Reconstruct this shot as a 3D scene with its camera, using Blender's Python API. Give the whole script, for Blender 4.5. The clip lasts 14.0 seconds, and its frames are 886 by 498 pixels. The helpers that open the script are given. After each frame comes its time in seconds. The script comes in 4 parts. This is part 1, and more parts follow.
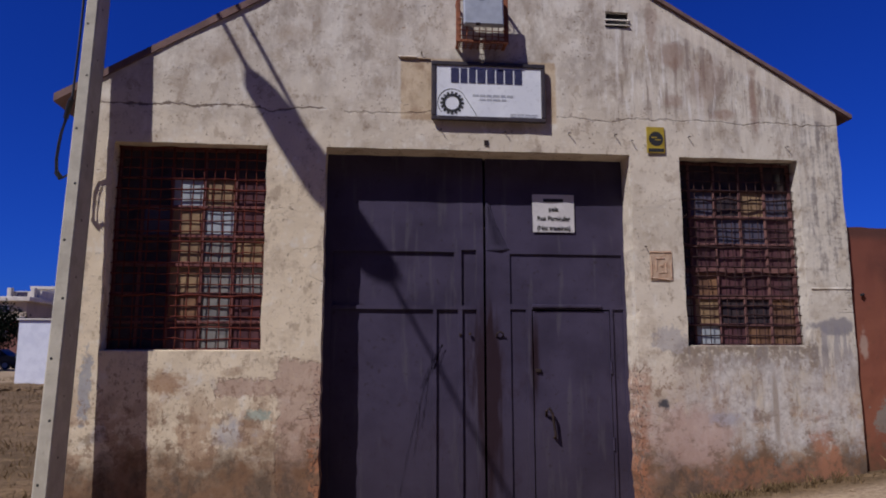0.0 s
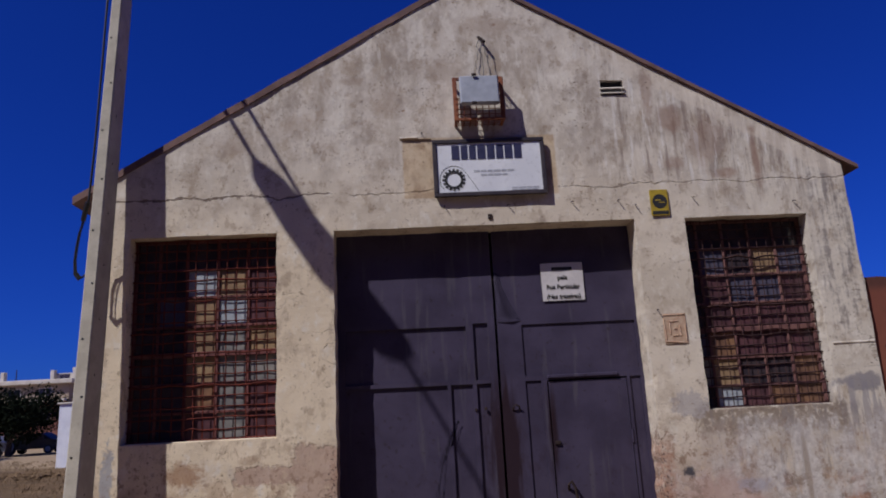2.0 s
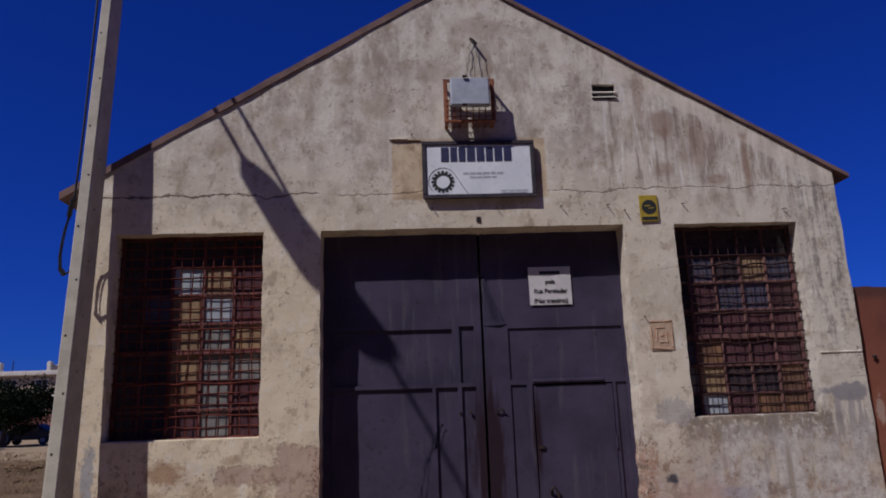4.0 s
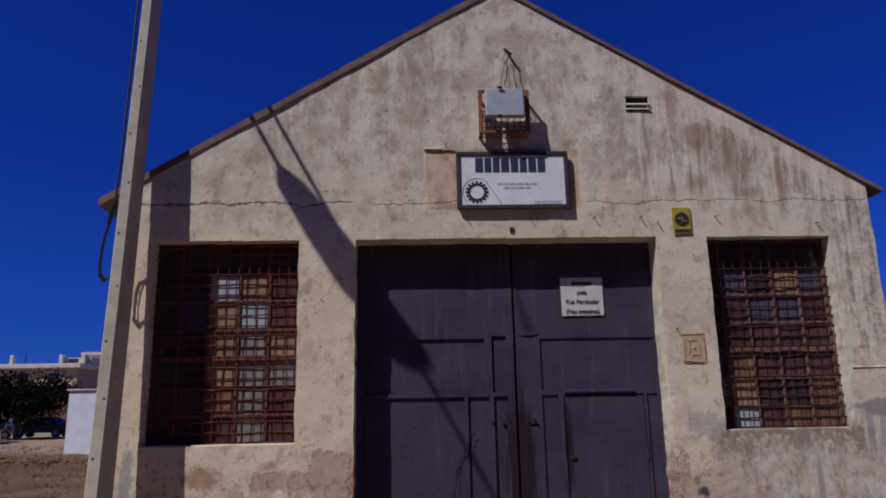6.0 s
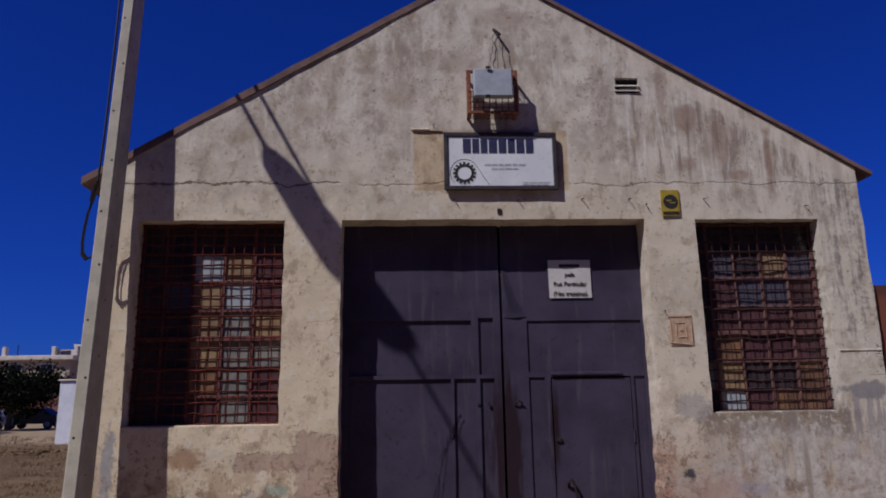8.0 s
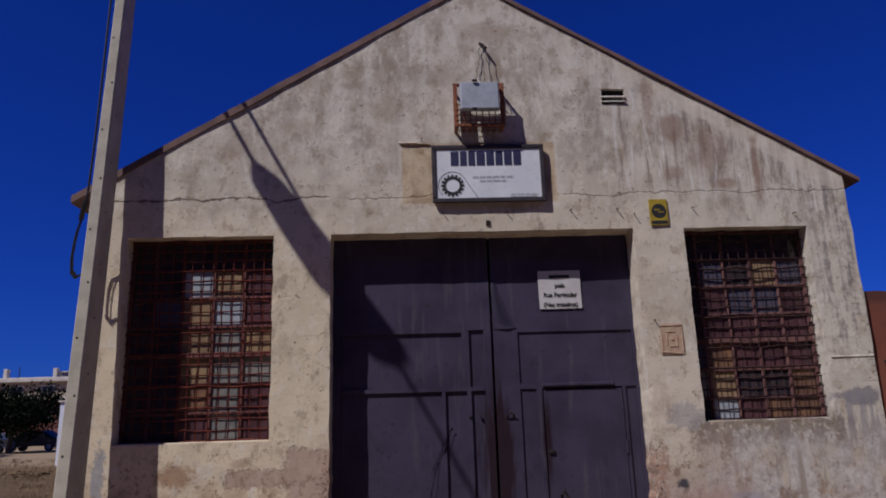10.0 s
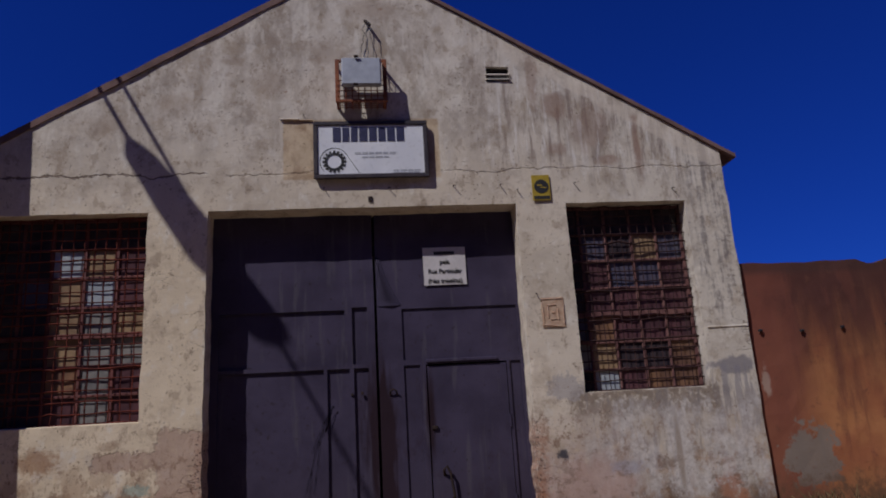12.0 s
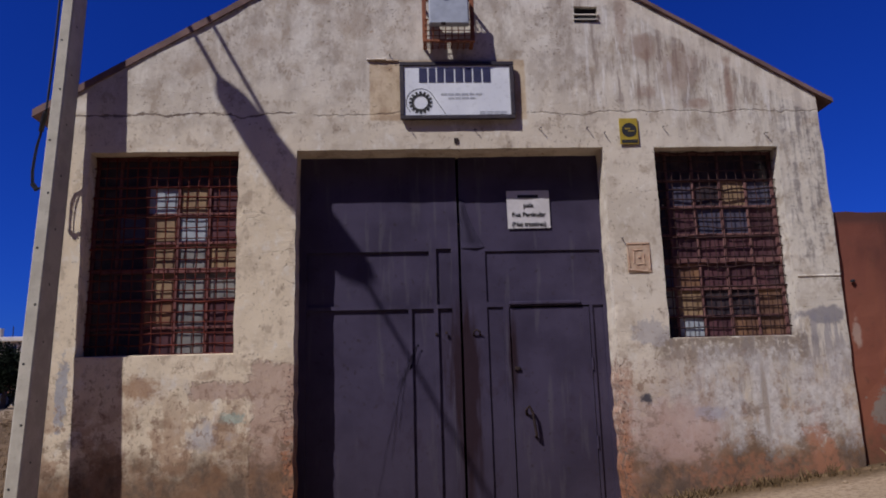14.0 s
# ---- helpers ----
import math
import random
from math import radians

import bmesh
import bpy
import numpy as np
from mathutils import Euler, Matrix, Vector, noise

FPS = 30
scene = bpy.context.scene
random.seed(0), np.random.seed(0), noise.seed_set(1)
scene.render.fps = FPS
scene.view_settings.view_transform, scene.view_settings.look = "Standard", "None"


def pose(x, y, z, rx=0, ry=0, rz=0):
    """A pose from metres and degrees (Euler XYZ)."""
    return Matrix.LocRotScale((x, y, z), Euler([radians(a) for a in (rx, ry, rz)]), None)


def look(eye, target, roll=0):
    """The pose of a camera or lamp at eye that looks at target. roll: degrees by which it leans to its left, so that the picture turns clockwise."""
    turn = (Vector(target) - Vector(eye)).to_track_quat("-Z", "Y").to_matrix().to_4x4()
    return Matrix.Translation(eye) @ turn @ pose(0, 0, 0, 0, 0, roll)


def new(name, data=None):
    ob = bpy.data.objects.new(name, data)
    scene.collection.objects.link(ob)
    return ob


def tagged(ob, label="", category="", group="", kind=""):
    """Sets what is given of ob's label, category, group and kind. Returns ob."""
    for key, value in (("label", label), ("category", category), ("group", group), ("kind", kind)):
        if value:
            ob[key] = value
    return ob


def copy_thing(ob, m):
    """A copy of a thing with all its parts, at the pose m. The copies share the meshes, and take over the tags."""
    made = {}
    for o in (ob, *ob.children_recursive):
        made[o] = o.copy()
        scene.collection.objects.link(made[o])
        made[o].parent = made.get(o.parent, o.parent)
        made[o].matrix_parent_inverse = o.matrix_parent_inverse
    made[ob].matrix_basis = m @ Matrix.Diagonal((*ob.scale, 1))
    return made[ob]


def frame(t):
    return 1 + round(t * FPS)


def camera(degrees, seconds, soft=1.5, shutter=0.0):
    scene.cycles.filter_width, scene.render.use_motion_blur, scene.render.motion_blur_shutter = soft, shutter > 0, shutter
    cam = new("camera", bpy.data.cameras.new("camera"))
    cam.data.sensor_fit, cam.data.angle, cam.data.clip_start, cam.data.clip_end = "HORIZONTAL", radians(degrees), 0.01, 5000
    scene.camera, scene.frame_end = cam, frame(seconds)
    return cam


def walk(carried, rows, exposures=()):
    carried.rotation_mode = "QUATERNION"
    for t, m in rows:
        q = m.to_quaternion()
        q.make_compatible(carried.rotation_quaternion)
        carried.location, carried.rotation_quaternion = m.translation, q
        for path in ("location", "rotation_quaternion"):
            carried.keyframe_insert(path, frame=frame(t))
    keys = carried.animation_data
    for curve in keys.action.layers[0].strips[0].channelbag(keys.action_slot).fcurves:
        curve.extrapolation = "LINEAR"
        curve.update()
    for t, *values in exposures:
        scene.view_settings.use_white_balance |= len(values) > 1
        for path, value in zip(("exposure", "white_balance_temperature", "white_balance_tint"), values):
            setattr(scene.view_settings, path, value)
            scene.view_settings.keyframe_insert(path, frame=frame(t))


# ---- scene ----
cam = camera(64.18, 14.0, soft=1.9)
# seconds, x, y, z, yaw, pitch, roll
ROWS = [
    (0, -1.082, -6.952, 1.519, -5.65, 8.51, -0.05),
    (0.5, -1.158, -6.930, 1.630, -3.22, 11.43, 0.03),
    (1, -1.128, -6.970, 1.694, -2.42, 11.59, -3.18),
    (1.5, -0.949, -7.015, 1.635, -2.77, 11.58, -3.77),
    (2, -0.833, -7.063, 1.685, -3.06, 13.23, -3.02),
    (2.5, -0.726, -7.052, 1.684, -3.18, 13.52, -2.33),
    (3, -0.696, -7.022, 1.690, -3.00, 13.61, -2.06),
    (3.2, -0.696, -7.022, 1.690, -3.07, 13.46, -2.06),
    (5.3, -0.802, -7.116, 1.818, -2.51, 12.96, -1.38),
    (5.5, -0.864, -7.107, 1.822, -2.77, 13.16, -0.68),
    (6, -0.967, -7.120, 1.848, -2.38, 12.88, -1.13),
    (6.5, -0.893, -7.088, 1.771, -2.78, 12.68, -0.92),
    (7, -0.852, -7.076, 1.745, -2.86, 12.92, -0.64),
    (7.5, -0.907, -7.052, 1.724, -2.65, 12.42, -1.12),
    (8, -0.880, -7.039, 1.722, -2.77, 12.44, -0.93),
    (10.5, -0.639, -7.049, 1.655, -2.95, 13.82, -2.23),
    (11, -0.296, -6.963, 1.429, -4.85, 12.63, -2.58),
    (11.5, 0.057, -6.983, 1.356, -8.36, 14.44, -3.93),
    (12, -0.033, -6.962, 1.347, -6.61, 14.20, -3.42),
    (12.5, -0.338, -6.987, 1.478, -4.31, 14.52, -2.58),
    (13, -0.465, -6.992, 1.482, -3.57, 13.32, -1.89),
    (13.5, -0.477, -6.957, 1.354, -3.16, 11.69, -1.53),
    (14, -0.466, -6.905, 1.203, -2.92, 10.97, -1.58),
]
walk(cam, [(t, pose(x, y, z, 90 + pitch, 0, yaw) @ pose(0, 0, 0, 0, 0, roll)) for t, x, y, z, yaw, pitch, roll in ROWS],
     exposures=[(t, e - 0.03, 5950, 16) for t, e in ((0, -0.24), (0.5, -0.15), (1, -0.27), (1.5, -0.34), (2, -0.36), (2.5, -0.48), (3, -0.56), (8, -0.56), (10.5, -0.55), (11, -0.5), (11.5, -0.68), (12, -0.75), (12.5, -0.6), (13, -0.6), (13.5, -0.6), (14, -0.26))])

# ---- light ----
SUN = Vector((1.2, 1.0, -1.8)).normalized()
ELEV = math.asin(-SUN.z)
world = bpy.data.worlds.new("world")
scene.world = world
world.use_nodes = True
wn = world.node_tree.nodes
sky = wn.new("ShaderNodeTexSky")
sky.sky_type = "NISHITA"
sky.sun_disc = False
sky.sun_elevation = ELEV
sky.sun_rotation = math.atan2(-SUN.x, -SUN.y)
sky.altitude, sky.air_density, sky.dust_density, sky.ozone_density = 300, 1.0, 0.3, 4.0
tint = wn.new("ShaderNodeMix")
tint.data_type, tint.blend_type = "RGBA", "MULTIPLY"
tint.inputs[0].default_value = 1.0
tint.inputs[7].default_value = (0.095, 0.275, 1.15, 1.0)
world.node_tree.links.new(sky.outputs[0], tint.inputs[6])
world.node_tree.links.new(tint.outputs[2], wn["Background"].inputs[0])
wn["Background"].inputs[1].default_value = 0.072
sun = new("sun", bpy.data.lights.new("sun", "SUN"))
sun.data.energy, sun.data.angle, sun.data.color = 5.0, radians(0.6), (1.0, 0.95, 0.85)
sun.matrix_world = look((0, 0, 30), Vector((0, 0, 30)) + SUN)


# ---- materials ----
class Nodes:
    """Short forms for a material's nodes."""

    def __init__(self, name, rough=0.8, metal=0.0, spec=0.4):
        self.m = bpy.data.materials.new(name)
        self.m.use_nodes = True
        self.t = self.m.node_tree
        self.b = self.t.nodes["Principled BSDF"]
        self.b.inputs["Roughness"].default_value = rough
        self.b.inputs["Metallic"].default_value = metal
        self.b.inputs["Specular IOR Level"].default_value = spec
        co = self.t.nodes.new("ShaderNodeTexCoord")
        self.co = co.outputs["Object"]
        sep = self.t.nodes.new("ShaderNodeSeparateXYZ")
        self.link(self.co, sep.inputs[0])
        self.x, self.y, self.z = sep.outputs

    def link(self, a, b):
        self.t.links.new(a, b)

    def put(self, a, sock):
        if isinstance(a, (int, float)):
            sock.default_value = a
        elif isinstance(a, tuple):
            sock.default_value = (*a, 1.0)
        else:
            self.link(a, sock)

    def math(self, op, a, b=0.0, clamp=False):
        n = self.t.nodes.new("ShaderNodeMath")
        n.operation, n.use_clamp = op, clamp
        self.put(a, n.inputs[0]), self.put(b, n.inputs[1])
        return n.outputs[0]

    def noise(self, scale, stretch=(1, 1, 1), detail=4.0, rough=0.55, shift=(0, 0, 0)):
        mp = self.t.nodes.new("ShaderNodeMapping")
        mp.inputs["Scale"].default_value, mp.inputs["Location"].default_value = stretch, shift
        self.link(self.co, mp.inputs[0])
        n = self.t.nodes.new("ShaderNodeTexNoise")
        n.inputs["Scale"].default_value, n.inputs["Detail"].default_value, n.inputs["Roughness"].default_value = scale, detail, rough
        self.link(mp.outputs[0], n.inputs["Vector"])
        return n.outputs["Fac"]

    def step(self, a, lo, hi):
        n = self.t.nodes.new("ShaderNodeMapRange")
        n.interpolation_type = "SMOOTHSTEP"
        n.inputs[1].default_value, n.inputs[2].default_value = lo, hi
        self.put(a, n.inputs[0])
        return n.outputs[0]

    def mix(self, f, a, b):
        n = self.t.nodes.new("ShaderNodeMix")
        n.data_type = "RGBA"
        self.put(f, n.inputs[0]), self.put(a, n.inputs[6]), self.put(b, n.inputs[7])
        return n.outputs[2]

    def mul(self, *a):
        r = a[0]
        for q in a[1:]:
            r = self.math("MULTIPLY", r, q)
        return r

    def spot(self, x, z, rx, rz, wob=None, soft=0.35):
        """A mask round a place on an upright face."""
        dx = self.math("DIVIDE", self.math("SUBTRACT", self.x, x), rx)
        dz = self.math("DIVIDE", self.math("SUBTRACT", self.z, z), rz)
        d = self.math("SQRT", self.math("ADD", self.mul(dx, dx), self.mul(dz, dz)))
        if wob is not None:
            d = self.math("ADD", d, self.math("MULTIPLY", self.math("SUBTRACT", wob, 0.5), 2.8))
        return self.step(d, 1.0 + soft / 2, 1.0 - soft / 2)

    def box(self, x0, x1, z0, z1, wob, amount, soft=0.03):
        w = self.math("MULTIPLY", self.math("SUBTRACT", wob, 0.5), amount)
        xx, zz = self.math("ADD", self.x, w), self.math("ADD", self.z, w)
        return self.mul(self.step(xx, x0 - soft, x0 + soft), self.step(xx, x1 + soft, x1 - soft), self.step(zz, z0 - soft, z0 + soft), self.step(zz, z1 + soft, z1 - soft))

    def done(self, colour, bump=None, strength=0.3, dist=0.02, rough=None):
        self.put(colour, self.b.inputs["Base Color"])
        if rough is not None:
            self.put(rough, self.b.inputs["Roughness"])
        if bump is not None:
            n = self.t.nodes.new("ShaderNodeBump")
            n.inputs["Strength"].default_value, n.inputs["Distance"].default_value = strength, dist
            self.link(bump, n.inputs["Height"])
            self.link(n.outputs[0], self.b.inputs["Normal"])
        return self.m


def plain(name, a, b, scale=8.0, rough=0.7, metal=0.0, bump=0.2, stretch=(1, 1, 1), spec=0.4):
    n = Nodes(name, rough, metal, spec)
    f = n.noise(scale, stretch)
    g = n.noise(scale * 9, stretch, 3.0)
    c = n.mix(n.step(f, 0.35, 0.65), a, b)
    c = n.mix(n.mul(n.step(g, 0.55, 0.75), 0.35), c, tuple(v * 0.55 for v in a))
    return n.done(c, g, bump, 0.005)


def plaster():
    n = Nodes("old_plaster", 0.92, 0.0, 0.2)
    big, mid, fine, grain = n.noise(0.9), n.noise(3.2, detail=6.0, rough=0.65), n.noise(14.0, detail=6.0, rough=0.7), n.noise(70.0)
    streak = n.noise(1.7, (1.5, 1, 0.75), 8.0, 0.66, (3, 0, 1))
    streak2 = n.noise(3.4, (2.0, 1, 0.40), 7.0, 0.64, (9, 0, 4))
    c = n.mix(n.step(big, 0.35, 0.65), (0.655, 0.57, 0.455), (0.55, 0.475, 0.375))
    c = n.mix(n.mul(n.step(n.math("ADD", n.z, n.mul(mid, 1.0)), 4.1, 5.2), 0.75), c, (0.61, 0.555, 0.485))
    cream = n.mul(n.step(n.x, -1.2, -1.7), n.step(n.math("ADD", n.z, n.mul(mid, 0.8)), 4.3, 3.5))
    c = n.mix(n.mul(cream, 0.8), c, (0.68, 0.565, 0.405))
    right = n.step(n.math("ADD", n.x, n.math("MULTIPLY", mid, 1.5)), 1.9, 4.2)
    c = n.mix(n.mul(right, 0.75), c, (0.60, 0.55, 0.47))
    # weathering of the gable: brown-grey clouds and runs
    up = n.step(n.math("ADD", n.z, mid), 4.0, 5.4)
    c = n.mix(n.mul(up, n.step(streak, 0.44, 0.64), 0.7), c, (0.31, 0.25, 0.195))
    c = n.mix(n.mul(up, n.step(streak2, 0.54, 0.62), 0.65), c, (0.66, 0.61, 0.53))
    c = n.mix(n.mul(n.step(mid, 0.50, 0.66), 0.5), c, (0.36, 0.28, 0.20))
    cloud = n.noise(5.5, (1, 1, 0.7), 7.0, 0.68, (2, 0, 7))
    c = n.mix(n.mul(n.step(cloud, 0.55, 0.62), 0.5), c, (0.31, 0.235, 0.17))
    c = n.mix(n.mul(n.step(cloud, 0.46, 0.36), 0.6), c, (0.70, 0.65, 0.57))
    c = n.mix(n.mul(n.step(fine, 0.59, 0.66), 0.6), c, (0.22, 0.165, 0.12))
    pits = n.noise(42.0, (1, 1, 0.8), 3.0, 0.6)
    c = n.mix(n.mul(n.step(pits, 0.635, 0.69), n.step(cloud, 0.50, 0.58), 0.8), c, (0.10, 0.07, 0.05))
    # runs under the verge at the weathered side
    run = n.mul(n.step(n.x, 1.9, 2.6), n.step(n.z, 3.3, 4.2), n.step(streak2, 0.50, 0.60))
    c = n.mix(n.mul(run, 0.6), c, (0.22, 0.17, 0.145))
    fall = n.noise(4.6, (2.6, 1, 0.26), 8.0, 0.66, (2, 0, 8))
    gable = n.mul(n.step(n.x, 0.9, 1.8), n.step(n.math("ADD", n.z, n.mul(mid, 0.8)), 4.1, 4.7))
    c = n.mix(n.mul(gable, n.step(fall, 0.52, 0.62), 0.65), c, (0.20, 0.145, 0.125))
    c = n.mix(n.mul(gable, n.step(fall, 0.46, 0.40), 0.75), c, (0.72, 0.685, 0.64))
    grey = n.mul(n.step(n.x, 3.38, 3.56), n.step(n.math("ADD", n.mul(fall, 0.6), n.mul(fine, 0.4)), 0.46, 0.60), n.step(n.z, 2.1, 2.5))
    c = n.mix(n.mul(grey, 0.75), c, (0.18, 0.155, 0.15))
    c = n.mix(n.mul(n.spot(3.68, 1.80, 0.22, 0.09, mid), 0.8), c, (0.20, 0.185, 0.20))
    c = n.mix(n.mul(n.box(3.44, 3.90, 1.15, 1.82, fine, 0.15, 0.06), n.step(n.noise(6.0, (2.4, 1, 0.3), 5.0), 0.46, 0.56), 0.65), c, (0.24, 0.225, 0.25))
    c = n.mix(n.mul(n.box(2.0, 3.5, 1.36, 1.64, cloud, 0.35, 0.05), n.step(fine, 0.36, 0.50), 0.8), c, (0.17, 0.125, 0.09))
    runs = n.mul(n.step(n.x, 2.0, 2.15), n.step(n.z, 0.7, 1.1), n.step(n.z, 1.75, 1.5), n.step(streak2, 0.5, 0.58))
    c = n.mix(n.mul(runs, 0.7), c, (0.23, 0.205, 0.20))
    dusk = n.mul(n.step(n.x, 1.9, 2.1), n.step(n.math("ADD", n.z, n.mul(cloud, 0.6)), 1.95, 1.6))
    c = n.mix(n.mul(dusk, 0.45), c, (0.33, 0.265, 0.21))
    c = n.mix(n.mul(n.spot(1.92, 1.66, 0.17, 0.13, fine), 0.6), c, (0.30, 0.28, 0.29))
    # bare render and damp low down
    low = n.step(n.math("ADD", n.z, n.math("MULTIPLY", mid, 1.3)), 2.15, 1.45)
    c = n.mix(n.mul(low, n.step(mid, 0.47, 0.55), 0.75), c, (0.40, 0.265, 0.17))
    c = n.mix(n.mul(low, n.step(n.noise(2.6, shift=(5, 0, 2)), 0.56, 0.66), 0.6), c, (0.37, 0.35, 0.37))
    c = n.mix(n.mul(n.step(n.x, 1.5, 1.6), n.step(n.x, 2.9, 2.3), low, 0.55), c, (0.42, 0.32, 0.30))
    bare = n.math("ADD", n.box(-2.55, -1.9, 1.13, 1.29, fine, 0.25, 0.012), n.box(-1.97, -1.5, -0.5, 1.47, mid, 0.5, 0.03), True)
    c = n.mix(n.mul(bare, 0.75), c, (0.40, 0.275, 0.215))
    c = n.mix(n.mul(n.spot(-3.02, 1.26, 0.17, 0.10, fine, 0.8), 0.75), c, (0.30, 0.165, 0.09))
    c = n.mix(n.mul(n.spot(-3.73, 1.22, 0.055, 0.34, fine), 0.85), c, (0.30, 0.30, 0.32))
    c = n.mix(n.mul(n.spot(-2.15, 0.95, 0.12, 0.06, fine), 0.6), c, (0.22, 0.33, 0.30))
    for sx, sz, rx, rz, am in ((-2.22, 0.88, 0.10, 0.05, 0.7), (-2.75, 0.92, 0.07, 0.05, 0.5), (-2.62, 0.52, 0.14, 0.07, 0.6), (-2.95, 0.55, 0.10, 0.08, 0.6), (-2.05, 0.66, 0.08, 0.10, 0.5), (-1.72, 0.42, 0.06, 0.04, 0.8), (-3.1, 0.95, 0.05, 0.12, 0.5), (-2.4, 1.36, 0.1, 0.04, 0.4)):
        c = n.mix(n.mul(n.spot(sx, sz, rx, rz, fine, 0.7), am), c, (0.25, 0.15, 0.09))
    c = n.mix(n.mul(n.spot(-2.42, 0.78, 0.13, 0.11, fine, 0.9), 0.5), c, (0.36, 0.37, 0.42))
    scab = n.noise(8.5, (1.2, 1, 0.9), 9.0, 0.74, (7, 0, 3))
    below = n.step(n.math("ADD", n.z, n.mul(big, 1.2)), 2.25, 1.7)
    c = n.mix(n.mul(below, n.step(scab, 0.53, 0.58), 0.7), c, (0.24, 0.15, 0.10))
    c = n.mix(n.mul(below, n.step(scab, 0.44, 0.39), 0.4), c, (0.62, 0.50, 0.34))
    foot = n.step(n.math("ADD", n.z, n.math("MULTIPLY", n.noise(2.0, detail=6.0, rough=0.7), 1.1)), 1.36, 0.92)
    c = n.mix(n.mul(foot, 0.9), c, n.mix(n.step(cloud, 0.42, 0.6), (0.19, 0.105, 0.058), (0.095, 0.060, 0.040)))
    red = n.math("ADD", n.box(1.5, 1.70, -1, 1.35, fine, 0.35, 0.05), n.math("ADD", n.spot(3.5, 0.62, 0.10, 0.34, cloud), n.spot(2.9, 0.3, 0.8, 0.16, cloud), True), True)
    c = n.mix(n.mul(red, n.step(fine, 0.40, 0.58), 0.6), c, (0.36, 0.155, 0.085))
    # lighter patched band under the right-hand verge, brown weeps below it
    under = n.math("SUBTRACT", n.math("SUBTRACT", 6.44, n.mul(n.x, 0.595)), n.z)
    band = n.mul(n.step(n.math("ADD", under, n.mul(n.math("SUBTRACT", mid, 0.5), 0.35)), 0.22, 0.16), n.step(n.x, 1.2, 1.6))
    c = n.mix(n.mul(band, 0.6), c, (0.66, 0.58, 0.48))
    for sx, sz, rx, rz, am in ((2.98, 4.22, 0.05, 0.30, 0.8), (2.10, 4.72, 0.13, 0.16, 0.6), (1.86, 5.0, 0.06, 0.30, 0.5), (2.62, 4.06, 0.12, 0.06, 0.6), (2.06, 4.18, 0.12, 0.07, 0.5), (2.45, 4.45, 0.22, 0.25, 0.45)):
        c = n.mix(n.mul(n.spot(sx, sz, rx, rz, mid, 0.9), am), c, (0.25, 0.15, 0.11))
    for sx, sz, rx, rz, am in ((-1.35, 5.25, 0.12, 0.05, 0.5), (-0.35, 5.35, 0.22, 0.14, 0.45), (-1.95, 4.75, 0.16, 0.12, 0.4), (-0.95, 5.0, 0.2, 0.16, 0.35), (-2.6, 4.55, 0.2, 0.12, 0.4), (0.15, 5.88, 0.3, 0.12, 0.5)):
        c = n.mix(n.mul(n.spot(sx, sz, rx, rz, fine, 1.0), am), c, (0.30, 0.22, 0.16))
    # a square of older plaster beside the sign, the crack that runs over the openings
    c = n.mix(n.mul(n.box(-0.83, 0.80, 3.90, 4.57, fine, 0.04, 0.012), 0.8), c, n.mix(n.step(cloud, 0.42, 0.58), (0.56, 0.43, 0.28), (0.40, 0.28, 0.17)))
    wav = n.math("MULTIPLY", n.math("SUBTRACT", n.noise(1.7), 0.5), 0.22)
    wav = n.math("ADD", wav, n.math("MULTIPLY", n.math("SUBTRACT", fine, 0.5), 0.07))
    away = n.math("ABSOLUTE", n.math("SUBTRACT", n.math("ADD", n.z, wav), 3.97))
    away = n.math("SUBTRACT", away, n.mul(n.step(n.x, -1.5, -2.2), n.step(n.noise(11.0, shift=(1, 5, 0)), 0.5, 0.62), 0.012))
    crack = n.mul(n.step(away, 0.012, 0.003), n.step(n.noise(2.2, shift=(4, 1, 0)), 0.36, 0.46))
    c = n.mix(n.mul(crack, n.math("ADD", 0.35, n.mul(n.step(n.x, -1.0, -1.8), 0.5))), c, (0.13, 0.09, 0.07))
    # hairline cracks and small spalls
    veins = n.noise(1.5, (0.6, 1, 1.8), 4.0, 0.55, (6, 2, 1))
    hair = n.mul(n.step(n.math("ABSOLUTE", n.math("SUBTRACT", veins, 0.5)), 0.0042, 0.0016), n.step(n.noise(1.1, shift=(8, 3, 2)), 0.52, 0.6), n.step(n.z, 3.3, 2.6))
    c = n.mix(n.mul(hair, 0.55), c, (0.12, 0.085, 0.065))
    flake = n.noise(7.0, (1, 1, 1.3), 9.0, 0.72, (4, 4, 9))
    spall = n.mul(n.step(flake, 0.635, 0.65), n.step(n.noise(0.8, shift=(1, 1, 5)), 0.46, 0.56))
    c = n.mix(n.mul(spall, 0.8), c, (0.33, 0.215, 0.145))
    # grey-white lime wash with fine runs under the weathered window, salmon blotch beside the gate
    lime = n.mul(n.step(n.math("ADD", n.x, n.mul(mid, 0.8)), 2.35, 2.75), n.step(n.math("ADD", n.z, n.mul(cloud, 0.9)), 0.92, 1.12), n.step(n.math("ADD", n.z, n.mul(streak2, 0.5)), 1.80, 1.66))
    c = n.mix(n.mul(lime, n.step(n.noise(3.0, (1.5, 1, 0.6), 8.0, 0.7, (1, 0, 3)), 0.38, 0.58), 0.75), c, n.mix(n.step(fine, 0.40, 0.62), (0.62, 0.59, 0.56), (0.43, 0.395, 0.375)))
